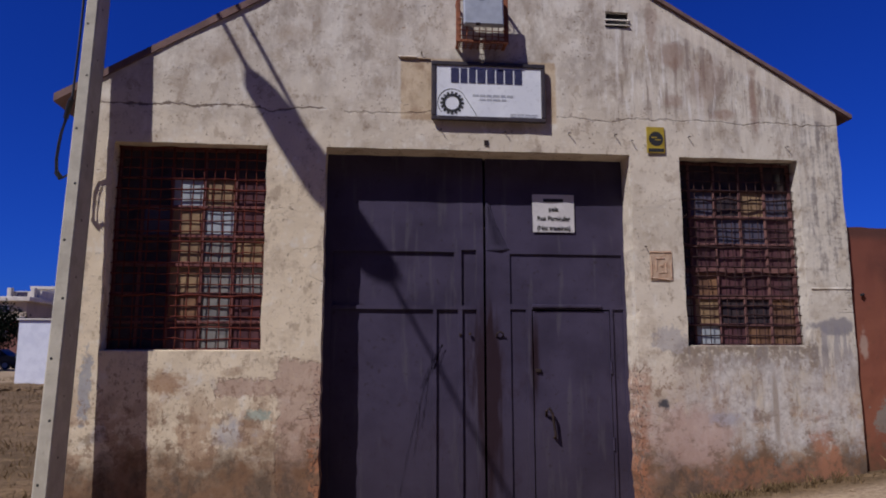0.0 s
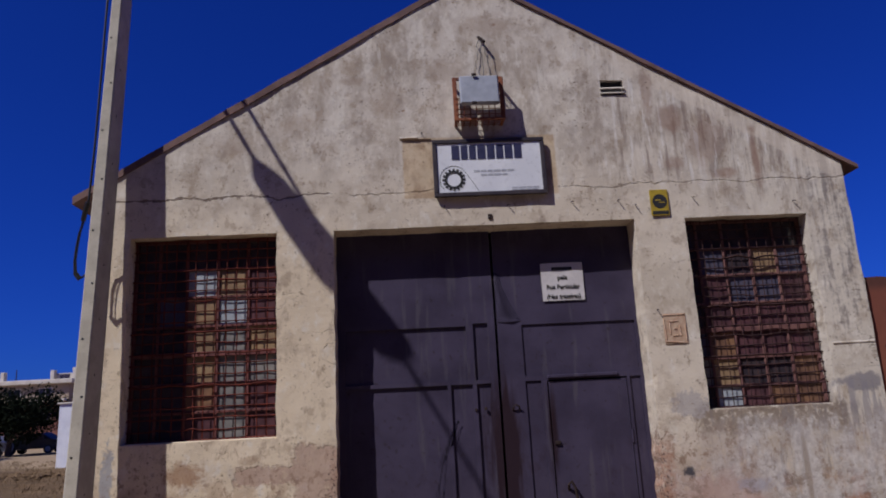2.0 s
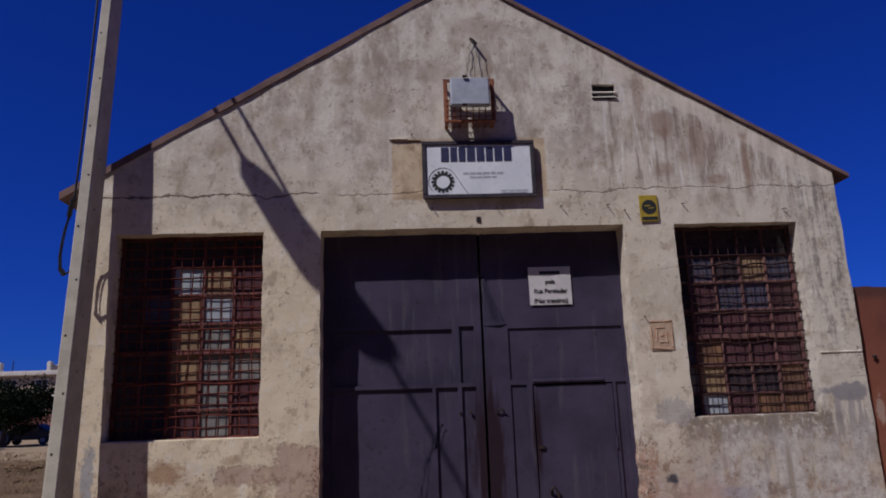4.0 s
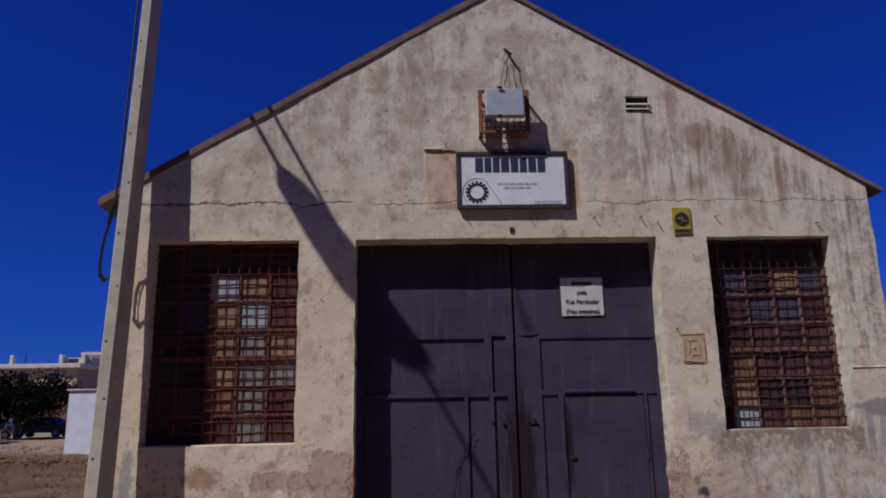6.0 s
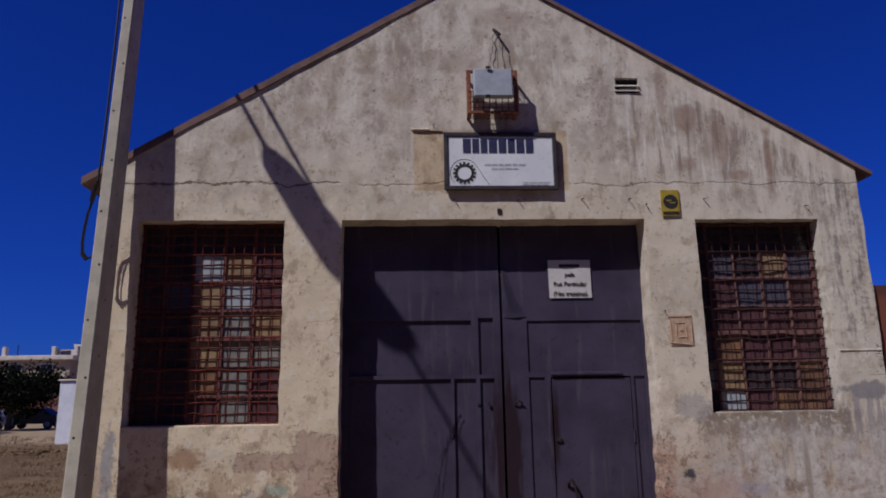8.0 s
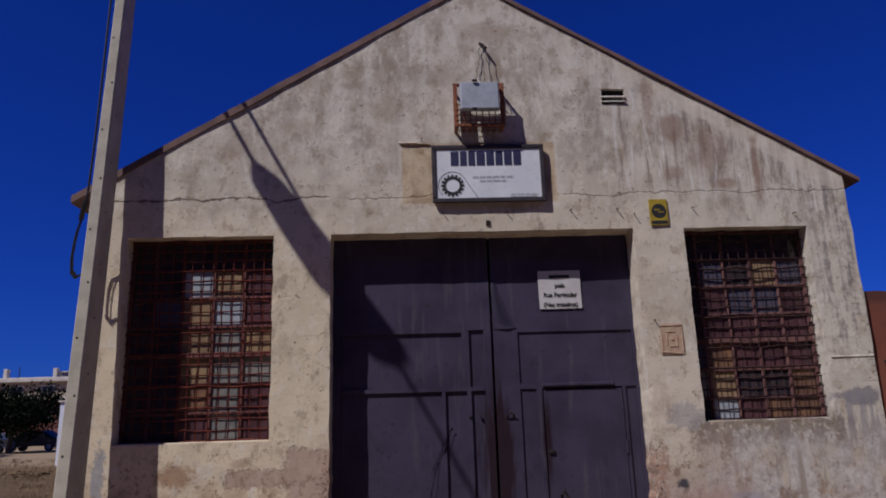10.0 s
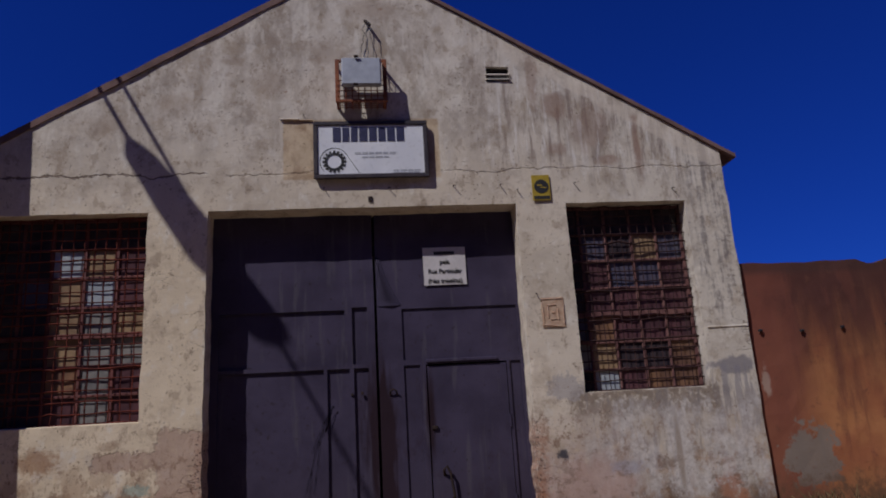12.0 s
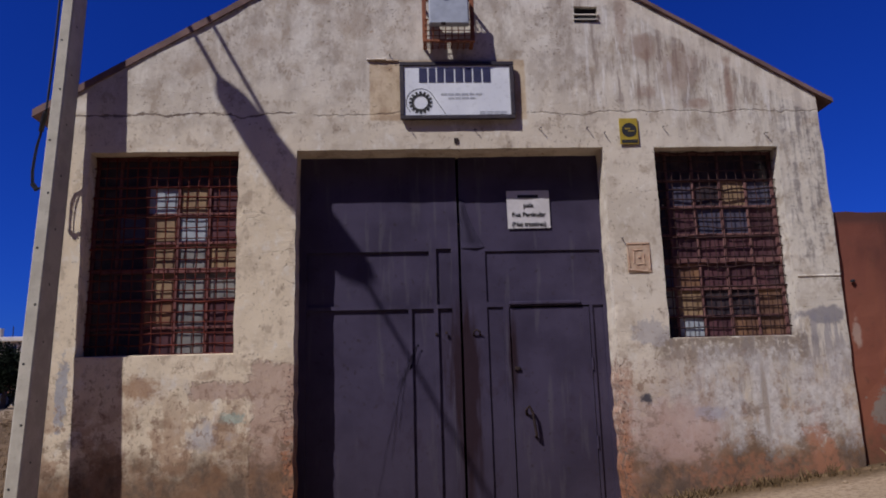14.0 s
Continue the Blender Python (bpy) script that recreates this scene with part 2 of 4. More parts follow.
    c = n.mix(n.mul(n.spot(2.12, 0.70, 0.36, 0.30, mid, 0.8), 0.65), c, (0.46, 0.315, 0.265))
    c = n.mix(n.mul(n.spot(2.45, 0.88, 0.16, 0.06, fine, 0.9), 0.6), c, (0.30, 0.29, 0.34))
    c = n.mix(n.mul(n.spot(3.0, 0.98, 0.03, 0.36, fine, 0.9), 0.6), c, (0.24, 0.18, 0.13))
    cone = n.mul(n.step(n.math("ADD", n.math("ABSOLUTE", n.math("SUBTRACT", n.x, n.math("SUBTRACT", 3.66, n.mul(n.z, 0.28)))), n.mul(n.math("SUBTRACT", fine, 0.5), 0.25)), 0.17, 0.10), n.step(n.math("ADD", n.z, n.mul(fine, 0.3)), 0.93, 0.84))
    c = n.mix(n.mul(cone, n.step(scab, 0.40, 0.50), 0.8), c, (0.36, 0.165, 0.095))
    c = n.mix(n.mul(n.spot(1.83, 1.03, 0.055, 0.045, fine, 0.8), 0.92), c, (0.045, 0.045, 0.06))
    # brick showing at the worn edges of the gate's jambs
    jamb = n.math("ADD", n.box(-1.66, -1.45, -1, 1.42, fine, 0.30, 0.02), n.box(1.45, 1.64, -1, 1.40, fine, 0.30, 0.04), True)
    c = n.mix(n.mul(jamb, n.step(scab, 0.44, 0.56), 0.8), c, n.mix(n.step(n.math("ADD", n.z, n.mul(cloud, 0.8)), 1.0, 1.4), (0.38, 0.165, 0.085), (0.40, 0.265, 0.195)))
    c = n.mix(n.mul(jamb, n.step(pits, 0.56, 0.62), 0.85), c, (0.07, 0.04, 0.035))
    # sooty clouds high on the gable and rows of small holes low down
    soot = n.noise(2.3, (1.1, 1, 0.8), 9.0, 0.72, (5, 1, 6))
    c = n.mix(n.mul(up, n.step(soot, 0.51, 0.64), 0.5), c, (0.25, 0.195, 0.155))
    dots = n.noise(30.0, (1, 1, 1.5), 2.0, 0.5, (3, 3, 1))
    c = n.mix(n.mul(n.step(dots, 0.66, 0.70), n.step(n.noise(2.0, (0.7, 1, 2.2), shift=(9, 1, 4)), 0.5, 0.58), 0.8), c, (0.12, 0.08, 0.055))
    dirt = n.noise(5.0, (0.8, 1, 1.2), 9.0, 0.74, (2, 6, 2))
    c = n.mix(n.mul(n.step(n.math("ADD", n.z, n.mul(big, 0.8)), 1.75, 1.1), n.step(dirt, 0.53, 0.60), 0.6), c, (0.15, 0.095, 0.06))
    hgt = n.math("ADD", n.math("ADD", n.mul(mid, 0.35), n.mul(fine, 0.32)), n.mul(grain, 0.10))
    hgt = n.math("SUBTRACT", hgt, n.math("ADD", n.mul(crack, 0.6), n.mul(bare, 0.35)))
    hgt = n.math("SUBTRACT", hgt, n.math("ADD", n.mul(spall, 0.3), n.mul(hair, 0.3)))
    hgt = n.math("SUBTRACT", hgt, n.mul(n.step(pits, 0.62, 0.72), 0.25))
    return n.done(c, hgt, 0.6, 0.024)


def red_plaster():
    n = Nodes("red_plaster", 0.92, 0.0, 0.2)
    mid, fine = n.noise(1.4, detail=6.0, rough=0.62), n.noise(9.0, detail=6.0, rough=0.7)
    streak = n.noise(2.2, (2.4, 1, 0.4), 6.0, 0.6)
    c = n.mix(n.step(mid, 0.36, 0.62), (0.43, 0.185, 0.075), (0.33, 0.12, 0.055))
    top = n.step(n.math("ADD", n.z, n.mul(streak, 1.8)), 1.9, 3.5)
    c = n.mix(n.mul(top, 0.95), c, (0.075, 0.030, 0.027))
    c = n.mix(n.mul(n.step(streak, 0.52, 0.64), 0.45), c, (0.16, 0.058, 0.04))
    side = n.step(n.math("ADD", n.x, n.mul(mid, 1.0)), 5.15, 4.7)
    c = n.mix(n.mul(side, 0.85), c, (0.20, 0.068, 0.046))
    c = n.mix(n.mul(n.spot(4.40, 0.86, 0.27, 0.30, fine, 0.3), 0.85), c, (0.21, 0.185, 0.155))
    c = n.mix(n.mul(n.step(fine, 0.56, 0.72), 0.6), c, (0.14, 0.06, 0.04))
    c = n.mix(n.mul(n.spot(4.04, 1.62, 0.04, 0.14, fine, 0.8), 0.6), c, (0.42, 0.33, 0.27))
    foot = n.step(n.math("ADD", n.z, n.mul(fine, 1.2)), 1.35, 0.95)
    c = n.mix(n.mul(foot, 0.85), c, (0.13, 0.07, 0.04))
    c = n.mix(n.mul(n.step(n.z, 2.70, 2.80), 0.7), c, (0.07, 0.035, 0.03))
    return n.done(c, n.math("ADD", mid, n.mul(fine, 0.5)), 0.4, 0.02)


def gate_paint():
    n = Nodes("grey_gate_paint", 0.6, 0.0, 0.06)
    big, fine = n.noise(1.6, detail=5.0), n.noise(18.0, detail=5.0, rough=0.65)
    run = n.noise(5.0, (2.5, 1, 0.25), 5.0)
    c = n.mix(n.step(big, 0.35, 0.65), (0.063, 0.052, 0.088), (0.044, 0.036, 0.062))
    c = n.mix(n.mul(n.step(run, 0.55, 0.7), 0.35), c, (0.11, 0.10, 0.115))
    c = n.mix(n.mul(n.step(fine, 0.60, 0.70), 0.6), c, (0.03, 0.022, 0.025))
    foot = n.step(n.math("ADD", n.z, n.mul(big, 1.2)), 1.9, 0.7)
    c = n.mix(n.mul(foot, 0.4), c, (0.045, 0.034, 0.042))
    rust = n.math("ADD", n.spot(0.07, 1.35, 0.15, 0.5, run, 1.2), n.spot(0.57, 1.45, 0.05, 0.4, run, 1.0), True)
    rust = n.math("ADD", rust, n.spot(0.09, 0.75, 0.11, 0.7, run, 1.2), True)
    c = n.mix(n.mul(rust, 0.85), c, (0.022, 0.011, 0.013))
    c = n.mix(n.mul(n.step(n.noise(3.2, (1, 1, 0.7), 7.0, 0.7, (4, 0, 4)), 0.54, 0.66), n.step(n.z, 2.1, 1.6), 0.5), c, (0.040, 0.028, 0.044))
    return n.done(c, n.math("ADD", n.mul(big, 1.5), n.mul(fine, 0.12)), 0.35, 0.03, n.math("ADD", 0.42, n.mul(fine, 0.25)))


def soil():
    n = Nodes("dry_field_soil", 0.95, 0.0, 0.1)
    a, b, c2 = n.noise(0.35, detail=6.0), n.noise(3.0, detail=6.0, rough=0.7), n.noise(22.0, detail=5.0, rough=0.7)
    c = n.mix(n.step(a, 0.38, 0.62), (0.19, 0.125, 0.068), (0.12, 0.08, 0.044))
    c = n.mix(n.mul(n.step(b, 0.5, 0.66), 0.5), c, (0.32, 0.22, 0.125))
    c = n.mix(n.mul(n.step(c2, 0.50, 0.62), 0.7), c, (0.055, 0.038, 0.022))
    road = n.step(n.math("ADD", n.y, n.mul(b, 0.5)), 0.02, -0.45)
    c = n.mix(n.mul(road, 0.92), c, n.mix(n.step(c2, 0.40, 0.62), (0.40, 0.305, 0.205), (0.27, 0.195, 0.125)))
    street = n.step(n.math("ADD", n.y, n.mul(b, 0.4)), -1.9, -2.1)
    c = n.mix(street, c, n.mix(n.step(c2, 0.4, 0.6), (0.26, 0.195, 0.14), (0.18, 0.132, 0.095)))
    far = n.step(n.y, 24.0, 28.0)
    c = n.mix(n.mul(far, 0.7), c, (0.40, 0.30, 0.19))
    return n.done(c, n.math("ADD", b, n.mul(c2, 0.5)), 0.8, 0.05)


PLASTER, RED, GATE, SOIL = plaster(), red_plaster(), gate_paint(), soil()
RUST = plain("rusty_iron", (0.145, 0.034, 0.023), (0.075, 0.020, 0.016), 12, 0.9, spec=0.15)
DULL = plain("dull_brown_iron", (0.060, 0.030, 0.028), (0.035, 0.020, 0.021), 12, 0.9, spec=0.15)
ROSE = plain("faded_rose_sash_paint", (0.19, 0.095, 0.085), (0.12, 0.055, 0.055), 10, 0.8, spec=0.2)
SASH = plain("red_brown_sash_paint", (0.17, 0.054, 0.048), (0.10, 0.034, 0.034), 10, 0.75)
CAGE = plain("orange_rust_iron", (0.27, 0.095, 0.045), (0.15, 0.05, 0.03), 14, 0.9)
IRON = plain("dark_iron", (0.026, 0.019, 0.019), (0.042, 0.027, 0.024), 20, 0.8, spec=0.15)
CONCRETE = plain("pale_concrete", (0.47, 0.43, 0.35), (0.38, 0.345, 0.28), 5, 0.9, bump=0.5)
CABLE = plain("black_cable", (0.012, 0.012, 0.014), (0.02, 0.02, 0.022), 20, 0.5)
ROOF = plain("weathered_clay_roof", (0.19, 0.115, 0.10), (0.12, 0.072, 0.064), 4, 0.9, bump=0.4)
FRAME = plain("black_sign_frame", (0.028, 0.022, 0.030), (0.05, 0.04, 0.045), 9, 0.55)
WHITE = plain("white_sign_panel", (0.74, 0.75, 0.78), (0.66, 0.67, 0.71), 3, 0.4, bump=0.05)
NAVY = plain("navy_sign_paint", (0.022, 0.024, 0.070), (0.035, 0.035, 0.09), 20, 0.5, bump=0.05)
BLACK = plain("black_print", (0.02, 0.02, 0.022), (0.03, 0.03, 0.03), 20, 0.6, bump=0.05)
FAINT = plain("faded_print", (0.32, 0.33, 0.37), (0.42, 0.43, 0.46), 30, 0.6, bump=0.05)
PAPER = plain("white_paper", (0.58, 0.55, 0.55), (0.50, 0.47, 0.47), 6, 0.8, bump=0.1)
YELLOW = plain("yellow_plate", (0.40, 0.29, 0.03), (0.30, 0.21, 0.025), 9, 0.5, bump=0.1)
STEEL = plain("grey_painted_steel", (0.36, 0.38, 0.43), (0.29, 0.31, 0.35), 7, 0.5, 0.1)
TERRA = plain("pink_clay_relief", (0.46, 0.285, 0.19), (0.52, 0.38, 0.27), 26, 0.9, bump=0.5)
CLAY = plain("worn_clay_tile", (0.50, 0.37, 0.265), (0.43, 0.285, 0.195), 18, 0.95, bump=0.6, spec=0.1)
DARK = plain("dark_room", (0.03, 0.028, 0.028), (0.045, 0.04, 0.038), 2, 0.9)
BONE = plain("pale_render", (0.60, 0.55, 0.47), (0.50, 0.45, 0.38), 1.5, 0.9)
GLASSES = {
    "t": plain("tan_dusty_pane", (0.34, 0.23, 0.13), (0.22, 0.145, 0.09), 4, 0.35),
    "w": plain("whitened_pane", (0.40, 0.43, 0.47), (0.31, 0.34, 0.38), 6, 0.25),
    "g": plain("grey_dusty_pane", (0.25, 0.235, 0.22), (0.16, 0.155, 0.155), 6, 0.25),
    "o": plain("orange_dusty_pane", (0.25, 0.135, 0.075), (0.13, 0.07, 0.05), 4, 0.4),
    "b": plain("brown_dusty_pane", (0.115, 0.052, 0.060), (0.062, 0.031, 0.038), 4, 0.3),
    "d": plain("dark_pane", (0.035, 0.028, 0.035), (0.06, 0.045, 0.05), 6, 0.12, spec=0.5),
    "p": plain("dull_blue_pane", (0.065, 0.065, 0.10), (0.09, 0.08, 0.115), 6, 0.15, spec=0.5),
}


# ---- building helpers ----
def box(bm, x0, x1, y0, y1, z0, z1, bevel=0.0, m=None):
    made = bmesh.ops.create_cube(bm, size=1.0, matrix=Matrix.Translation(((x0 + x1) / 2, (y0 + y1) / 2, (z0 + z1) / 2)) @ Matrix.Diagonal((x1 - x0, y1 - y0, z1 - z0, 1)))
    vs = made["verts"]
    if bevel:
        es = list({e for v in vs for e in v.link_edges})
        vs = bmesh.ops.bevel(bm, geom=es, offset=bevel, segments=1, affect="EDGES")["verts"]
    if m is not None:
        bmesh.ops.transform(bm, matrix=m, verts=vs)
    return bm


def tube(bm, pts, r, sides=6, r1=None):
    """A round bar along the points, tapered to r1."""
    pts = [Vector(q) for q in pts]
    rings = []
    for i, q in enumerate(pts):
        d = (pts[min(i + 1, len(pts) - 1)] - pts[max(i - 1, 0)]).normalized()
        a = d.cross(Vector((0.31, 0.22, 0.92)) if abs(d.z) < 0.9 else Vector((1, 0.1, 0))).normalized()
        b = d.cross(a)
        rr = r if r1 is None else r + (r1 - r) * i / (len(pts) - 1)
        rings.append([bm.verts.new(q + (a * math.cos(k * math.tau / sides) + b * math.sin(k * math.tau / sides)) * rr) for k in range(sides)])
    for u, v in zip(rings, rings[1:]):
        for k in range(sides):
            bm.faces.new((u[k], u[(k + 1) % sides], v[(k + 1) % sides], v[k]))
    bm.faces.new(rings[0][::-1]), bm.faces.new(rings[-1])
    return bm


def disc(bm, x, y, z, r, thick, sides=20, r_in=0.0):
    """A disc or ring that faces -y."""
    ang = [k * math.tau / sides for k in range(sides)]
    f = [bm.verts.new((x + r * math.cos(a), y - thick, z + r * math.sin(a))) for a in ang]
    k2 = [bm.verts.new((x + r * math.cos(a), y, z + r * math.sin(a))) for a in ang]
    if r_in:
        g = [bm.verts.new((x + r_in * math.cos(a), y - thick, z + r_in * math.sin(a))) for a in ang]
        h = [bm.verts.new((x + r_in * math.cos(a), y, z + r_in * math.sin(a))) for a in ang]
    for i in range(sides):
        j = (i + 1) % sides
        bm.faces.new((f[i], f[j], k2[j], k2[i]))
        if r_in:
            bm.faces.new((f[j], f[i], g[i], g[j]))
            bm.faces.new((g[j], g[i], h[i], h[j]))
    if not r_in:
        bm.faces.new(f)
    return bm


def mesh(name, bm, material, smooth=False):
    bmesh.ops.recalc_face_normals(bm, faces=bm.faces)
    me = bpy.data.meshes.new(name)
    bm.to_mesh(me)
    bm.free()
    me.materials.append(material)
    if smooth:
        me.polygons.foreach_set("use_smooth", [True] * len(me.polygons))
    return me


def part(name, bm, material, parent, label="", smooth=False):
    ob = new(name, mesh(name, bm, material, smooth))
    ob.parent = parent
    ob.matrix_parent_inverse = Matrix.Translation(-parent.location)
    return tagged(ob, label)


def thing(name, place, label, category="", group="", kind=""):
    ob = new(name)
    ob.location = place
    ob.empty_display_size = 0.2
    return tagged(ob, label, category, group, kind)


def solid(name, bm, material, label, category="", kind="", smooth=False, group=""):
    return tagged(new(name, mesh(name, bm, material, smooth)), label, category, group, kind)


def B(*a, **k):
    return box(bmesh.new(), *a, **k)


def wob(x, y, z, s=1.0):
    return noise.noise(Vector((x * s, y * s, z * s)))


# ---- ground ----
def ground_z(x, y):
    near = 1.0 / (1.0 + ((x - 2) / 9.0) ** 2 + (y / 9.0) ** 2)
    rise = 0.11 * max(0.0, min(x + 0.3, 5.0)) * min(1.0, near * 1.3)
    far = 0.62 * min(1.0, max(0.0, (math.hypot(x, y) - 12) / 25.0))
    bumps = 0.0
    if x < -4.2 and y > -3:
        bumps = 0.10 * wob(x, y, 0, 0.45) + 0.05 * wob(x, y, 3, 1.7)
    elif y < -0.3 or x > 4:
        bumps = 0.025 * wob(x, y, 0, 0.8)
    return -0.14 + rise + far + bumps


def spaced():
    a = [-2500, -1200, -600, -300, -160, -100, -75]
    a += [-60 + i * 2.0 for i in range(20)] + [-20 + 0.8 * i for i in range(18)] + [-5.6 + 0.4 * i for i in range(32)]
    return a + [7.5, 9, 12, 16, 22, 30, 45, 70, 110, 200, 400, 900, 2500]


GX = spaced()
GY = [-2500, -900, -300, -120, -60, -30, -18, -12, -9] + [-7 + 0.4 * i for i in range(30)] + [5 + 0.8 * i for i in range(26)] + [26 + 2.0 * i for i in range(16)] + [60, 70, 90, 130, 220, 450, 1000, 2500]
gv = [(x, y, ground_z(x, y)) for y in GY for x in GX]
nx = len(GX)
gf = [(j * nx + i, j * nx + i + 1, (j + 1) * nx + i + 1, (j + 1) * nx + i) for j in range(len(GY) - 1) for i in range(nx - 1)]
gm = bpy.data.meshes.new("ground")
gm.from_pydata(gv, [], gf)
gm.materials.append(SOIL)
gm.polygons.foreach_set("use_smooth", [True] * len(gm.polygons))
tagged(new("ground", gm), "dry brown earth with sparse withered grass", "ground", kind="structure")

# ---- the workshop's front wall ----
XL, XR, APEX, PITCH, EAVE = -3.96, 3.92, 6.545, 0.595, 4.05
DEEP = 0.36
OPENINGS = [(-3.62, -2.15, 1.555, 3.585), (-1.575, 1.575, -1.0, 3.59), (2.11, 3.43, 1.60, 3.58), (1.36, 1.62, 5.0, 5.18)]


def roof_z(x):
    return APEX - 0.038 - PITCH * abs(x + 0.02)


def front_wall():
    keys = sorted({XL, XR, -0.02} | {v for o in OPENINGS for v in o[:2]})
    xs = []
    for a, b in zip(keys, keys[1:]):
        k = max(1, round((b - a) / 0.055))
        xs += [a + (b - a) * i / k for i in range(k)]
    xs.append(XR)
    zkeys = [-0.4, 1.555, 1.60, 3.58, 3.585, 3.59, EAVE]
    zs = []
    for a, b in zip(zkeys, zkeys[1:]):
        k = max(1, round((b - a) / 0.055))
        zs += [a + (b - a) * i / k for i in range(k)]
    zs.append(EAVE)
    upper = 30
    top = len(zs) - 1

    def level(x, j):
        if j <= top:
            return zs[j]
        k = j - top
        z = EAVE + (roof_z(x) - 0.02 - EAVE) * k / upper
        if 1.2 < x < 1.8:
            ka, kb = 18, 22
            r = roof_z(x) - 0.02
            z = EAVE + (5.0 - EAVE) * k / ka if k <= ka else (5.0 + 0.18 * (k - ka) / (kb - ka) if k <= kb else 5.18 + (r - 5.18) * (k - kb) / (upper - kb))
        return z

    rows = top + upper + 1
    cols = len(xs)

    def keep(i, j):
        cx = (xs[i] + xs[i + 1]) / 2
        cz = (level(xs[i], j) + level(xs[i + 1], j + 1)) / 2
        return not any(a < cx < b and c < cz < d for a, b, c, d in OPENINGS)

    kept = {(i, j) for i in range(cols - 1) for j in range(rows - 1) if keep(i, j)}
    bm = bmesh.new()
    fr, bk = {}, {}

    def vert(i, j, back):
        store = bk if back else fr
        if (i, j) not in store:
            x, z = xs[i], level(xs[i], j)
            y = DEEP if back else 0.010 * wob(x, 0, z, 1.1) + 0.005 * wob(x, 4, z, 5.0)
            around = [(i - 1, j - 1), (i, j - 1), (i - 1, j), (i, j)]
            if 0 < i < cols - 1 and 0 < j < rows - 1 and any(q not in kept for q in around):
                chip = max(0.0, wob(x, 9, z, 6.0)) ** 2 * 0.03
                low = 2.6 if z < 1.4 else 1.2
                if not back:
                    y += chip * low * 0.5
                x += low * (0.006 * wob(x, 7, z, 4.0) + 0.007 * wob(x, 5, z, 9.3))
                z += 0.008 * wob(x, 2, z, 4.0)
            elif i in (0, cols - 1) or j == rows - 1:
                x += 0.012 * wob(x, 7, z, 3.0)
            store[(i, j)] = bm.verts.new((x, y, z))
        return store[(i, j)]

    for i, j in kept:
        q = [(i, j), (i + 1, j), (i + 1, j + 1), (i, j + 1)]
        bm.faces.new([vert(*a, False) for a in q])
        bm.faces.new([vert(*a, True) for a in q[::-1]])
        for a, b, nb in ((q[0], q[1], (i, j - 1)), (q[1], q[2], (i + 1, j)), (q[2], q[3], (i, j + 1)), (q[3], q[0], (i - 1, j))):
            if nb not in kept:
                bm.faces.new((vert(*b, False), vert(*a, False), vert(*a, True), vert(*b, True)))
    return bm


solid("wall_front", front_wall(), PLASTER, "weathered cream plaster gable wall, stained and peeling", "wall", "structure")
BACK = 13.0
for nm, x0, x1 in (("wall_left", XL, XL + 0.3), ("wall_right", XR - 0.3, XR)):
    solid(nm, B(x0, x1, DEEP + 0.003, BACK, -0.4, 4.02), PLASTER, "weathered cream plaster side wall", "wall", "structure")
bm = bmesh.new()
vs = [bm.verts.new(q) for q in ((XL, BACK, -0.4), (XR, BACK, -0.4), (XR, BACK, 4.05), (-0.02, BACK, 6.4), (XL, BACK, 4.05))]
f = bm.faces.new(vs)
ext = bmesh.ops.extrude_face_region(bm, geom=[f])
bmesh.ops.translate(bm, vec=(0, 0.3, 0), verts=[v for v in ext["geom"] if isinstance(v, bmesh.types.BMVert)])
solid("wall_back", bm, PLASTER, "plain plaster rear wall", "wall", "structure")
solid("floor", B(XL + 0.3, XR - 0.3, DEEP + 0.1, BACK, -0.3, -0.12), DARK, "dark workshop floor", "floor", "structure")


def roof_side(s):
    """One slope of the roof: a slab with a ragged lower edge of tiles."""
    bm = bmesh.new()
    run = 4.10 if s > 0 else 4.19
    n = 40
    front, rear = (-0.020 if s < 0 else -0.030), BACK + 0.4
    prof = []
    for i in range(n + 1):
        d = run * i / n
        z = APEX - (0.085 if s < 0 else 0.052) - PITCH * d
        prof.append((s * d - 0.02, z))
    low = [[bm.verts.new((x, y, z + (0.006 * wob(x, 1, y, 3.0)))) for x, z in prof] for y in (front, rear)]
    up = [[bm.verts.new((x, y, z + (0.079 if s < 0 else 0.046) + 0.008 * wob(x, 5, y, 4.0))) for x, z in prof] for y in (front, rear)]
    for i in range(n):
        bm.faces.new((low[0][i], low[0][i + 1], low[1][i + 1], low[1][i]))
        bm.faces.new((up[0][i], up[0][i + 1], up[1][i + 1], up[1][i]))
        bm.faces.new((low[0][i], low[0][i + 1], up[0][i + 1], up[0][i]))
        bm.faces.new((low[1][i], low[1][i + 1], up[1][i + 1], up[1][i]))
    for k in (0, n):
        bm.faces.new((low[0][k], low[1][k], up[1][k], up[0][k]))
    return bm


for nm, s in (("roof_left", -1), ("roof_right", 1)):
    solid(nm, roof_side(s), ROOF, "red-brown weathered roof slope with a thin verge", "roof", "structure")

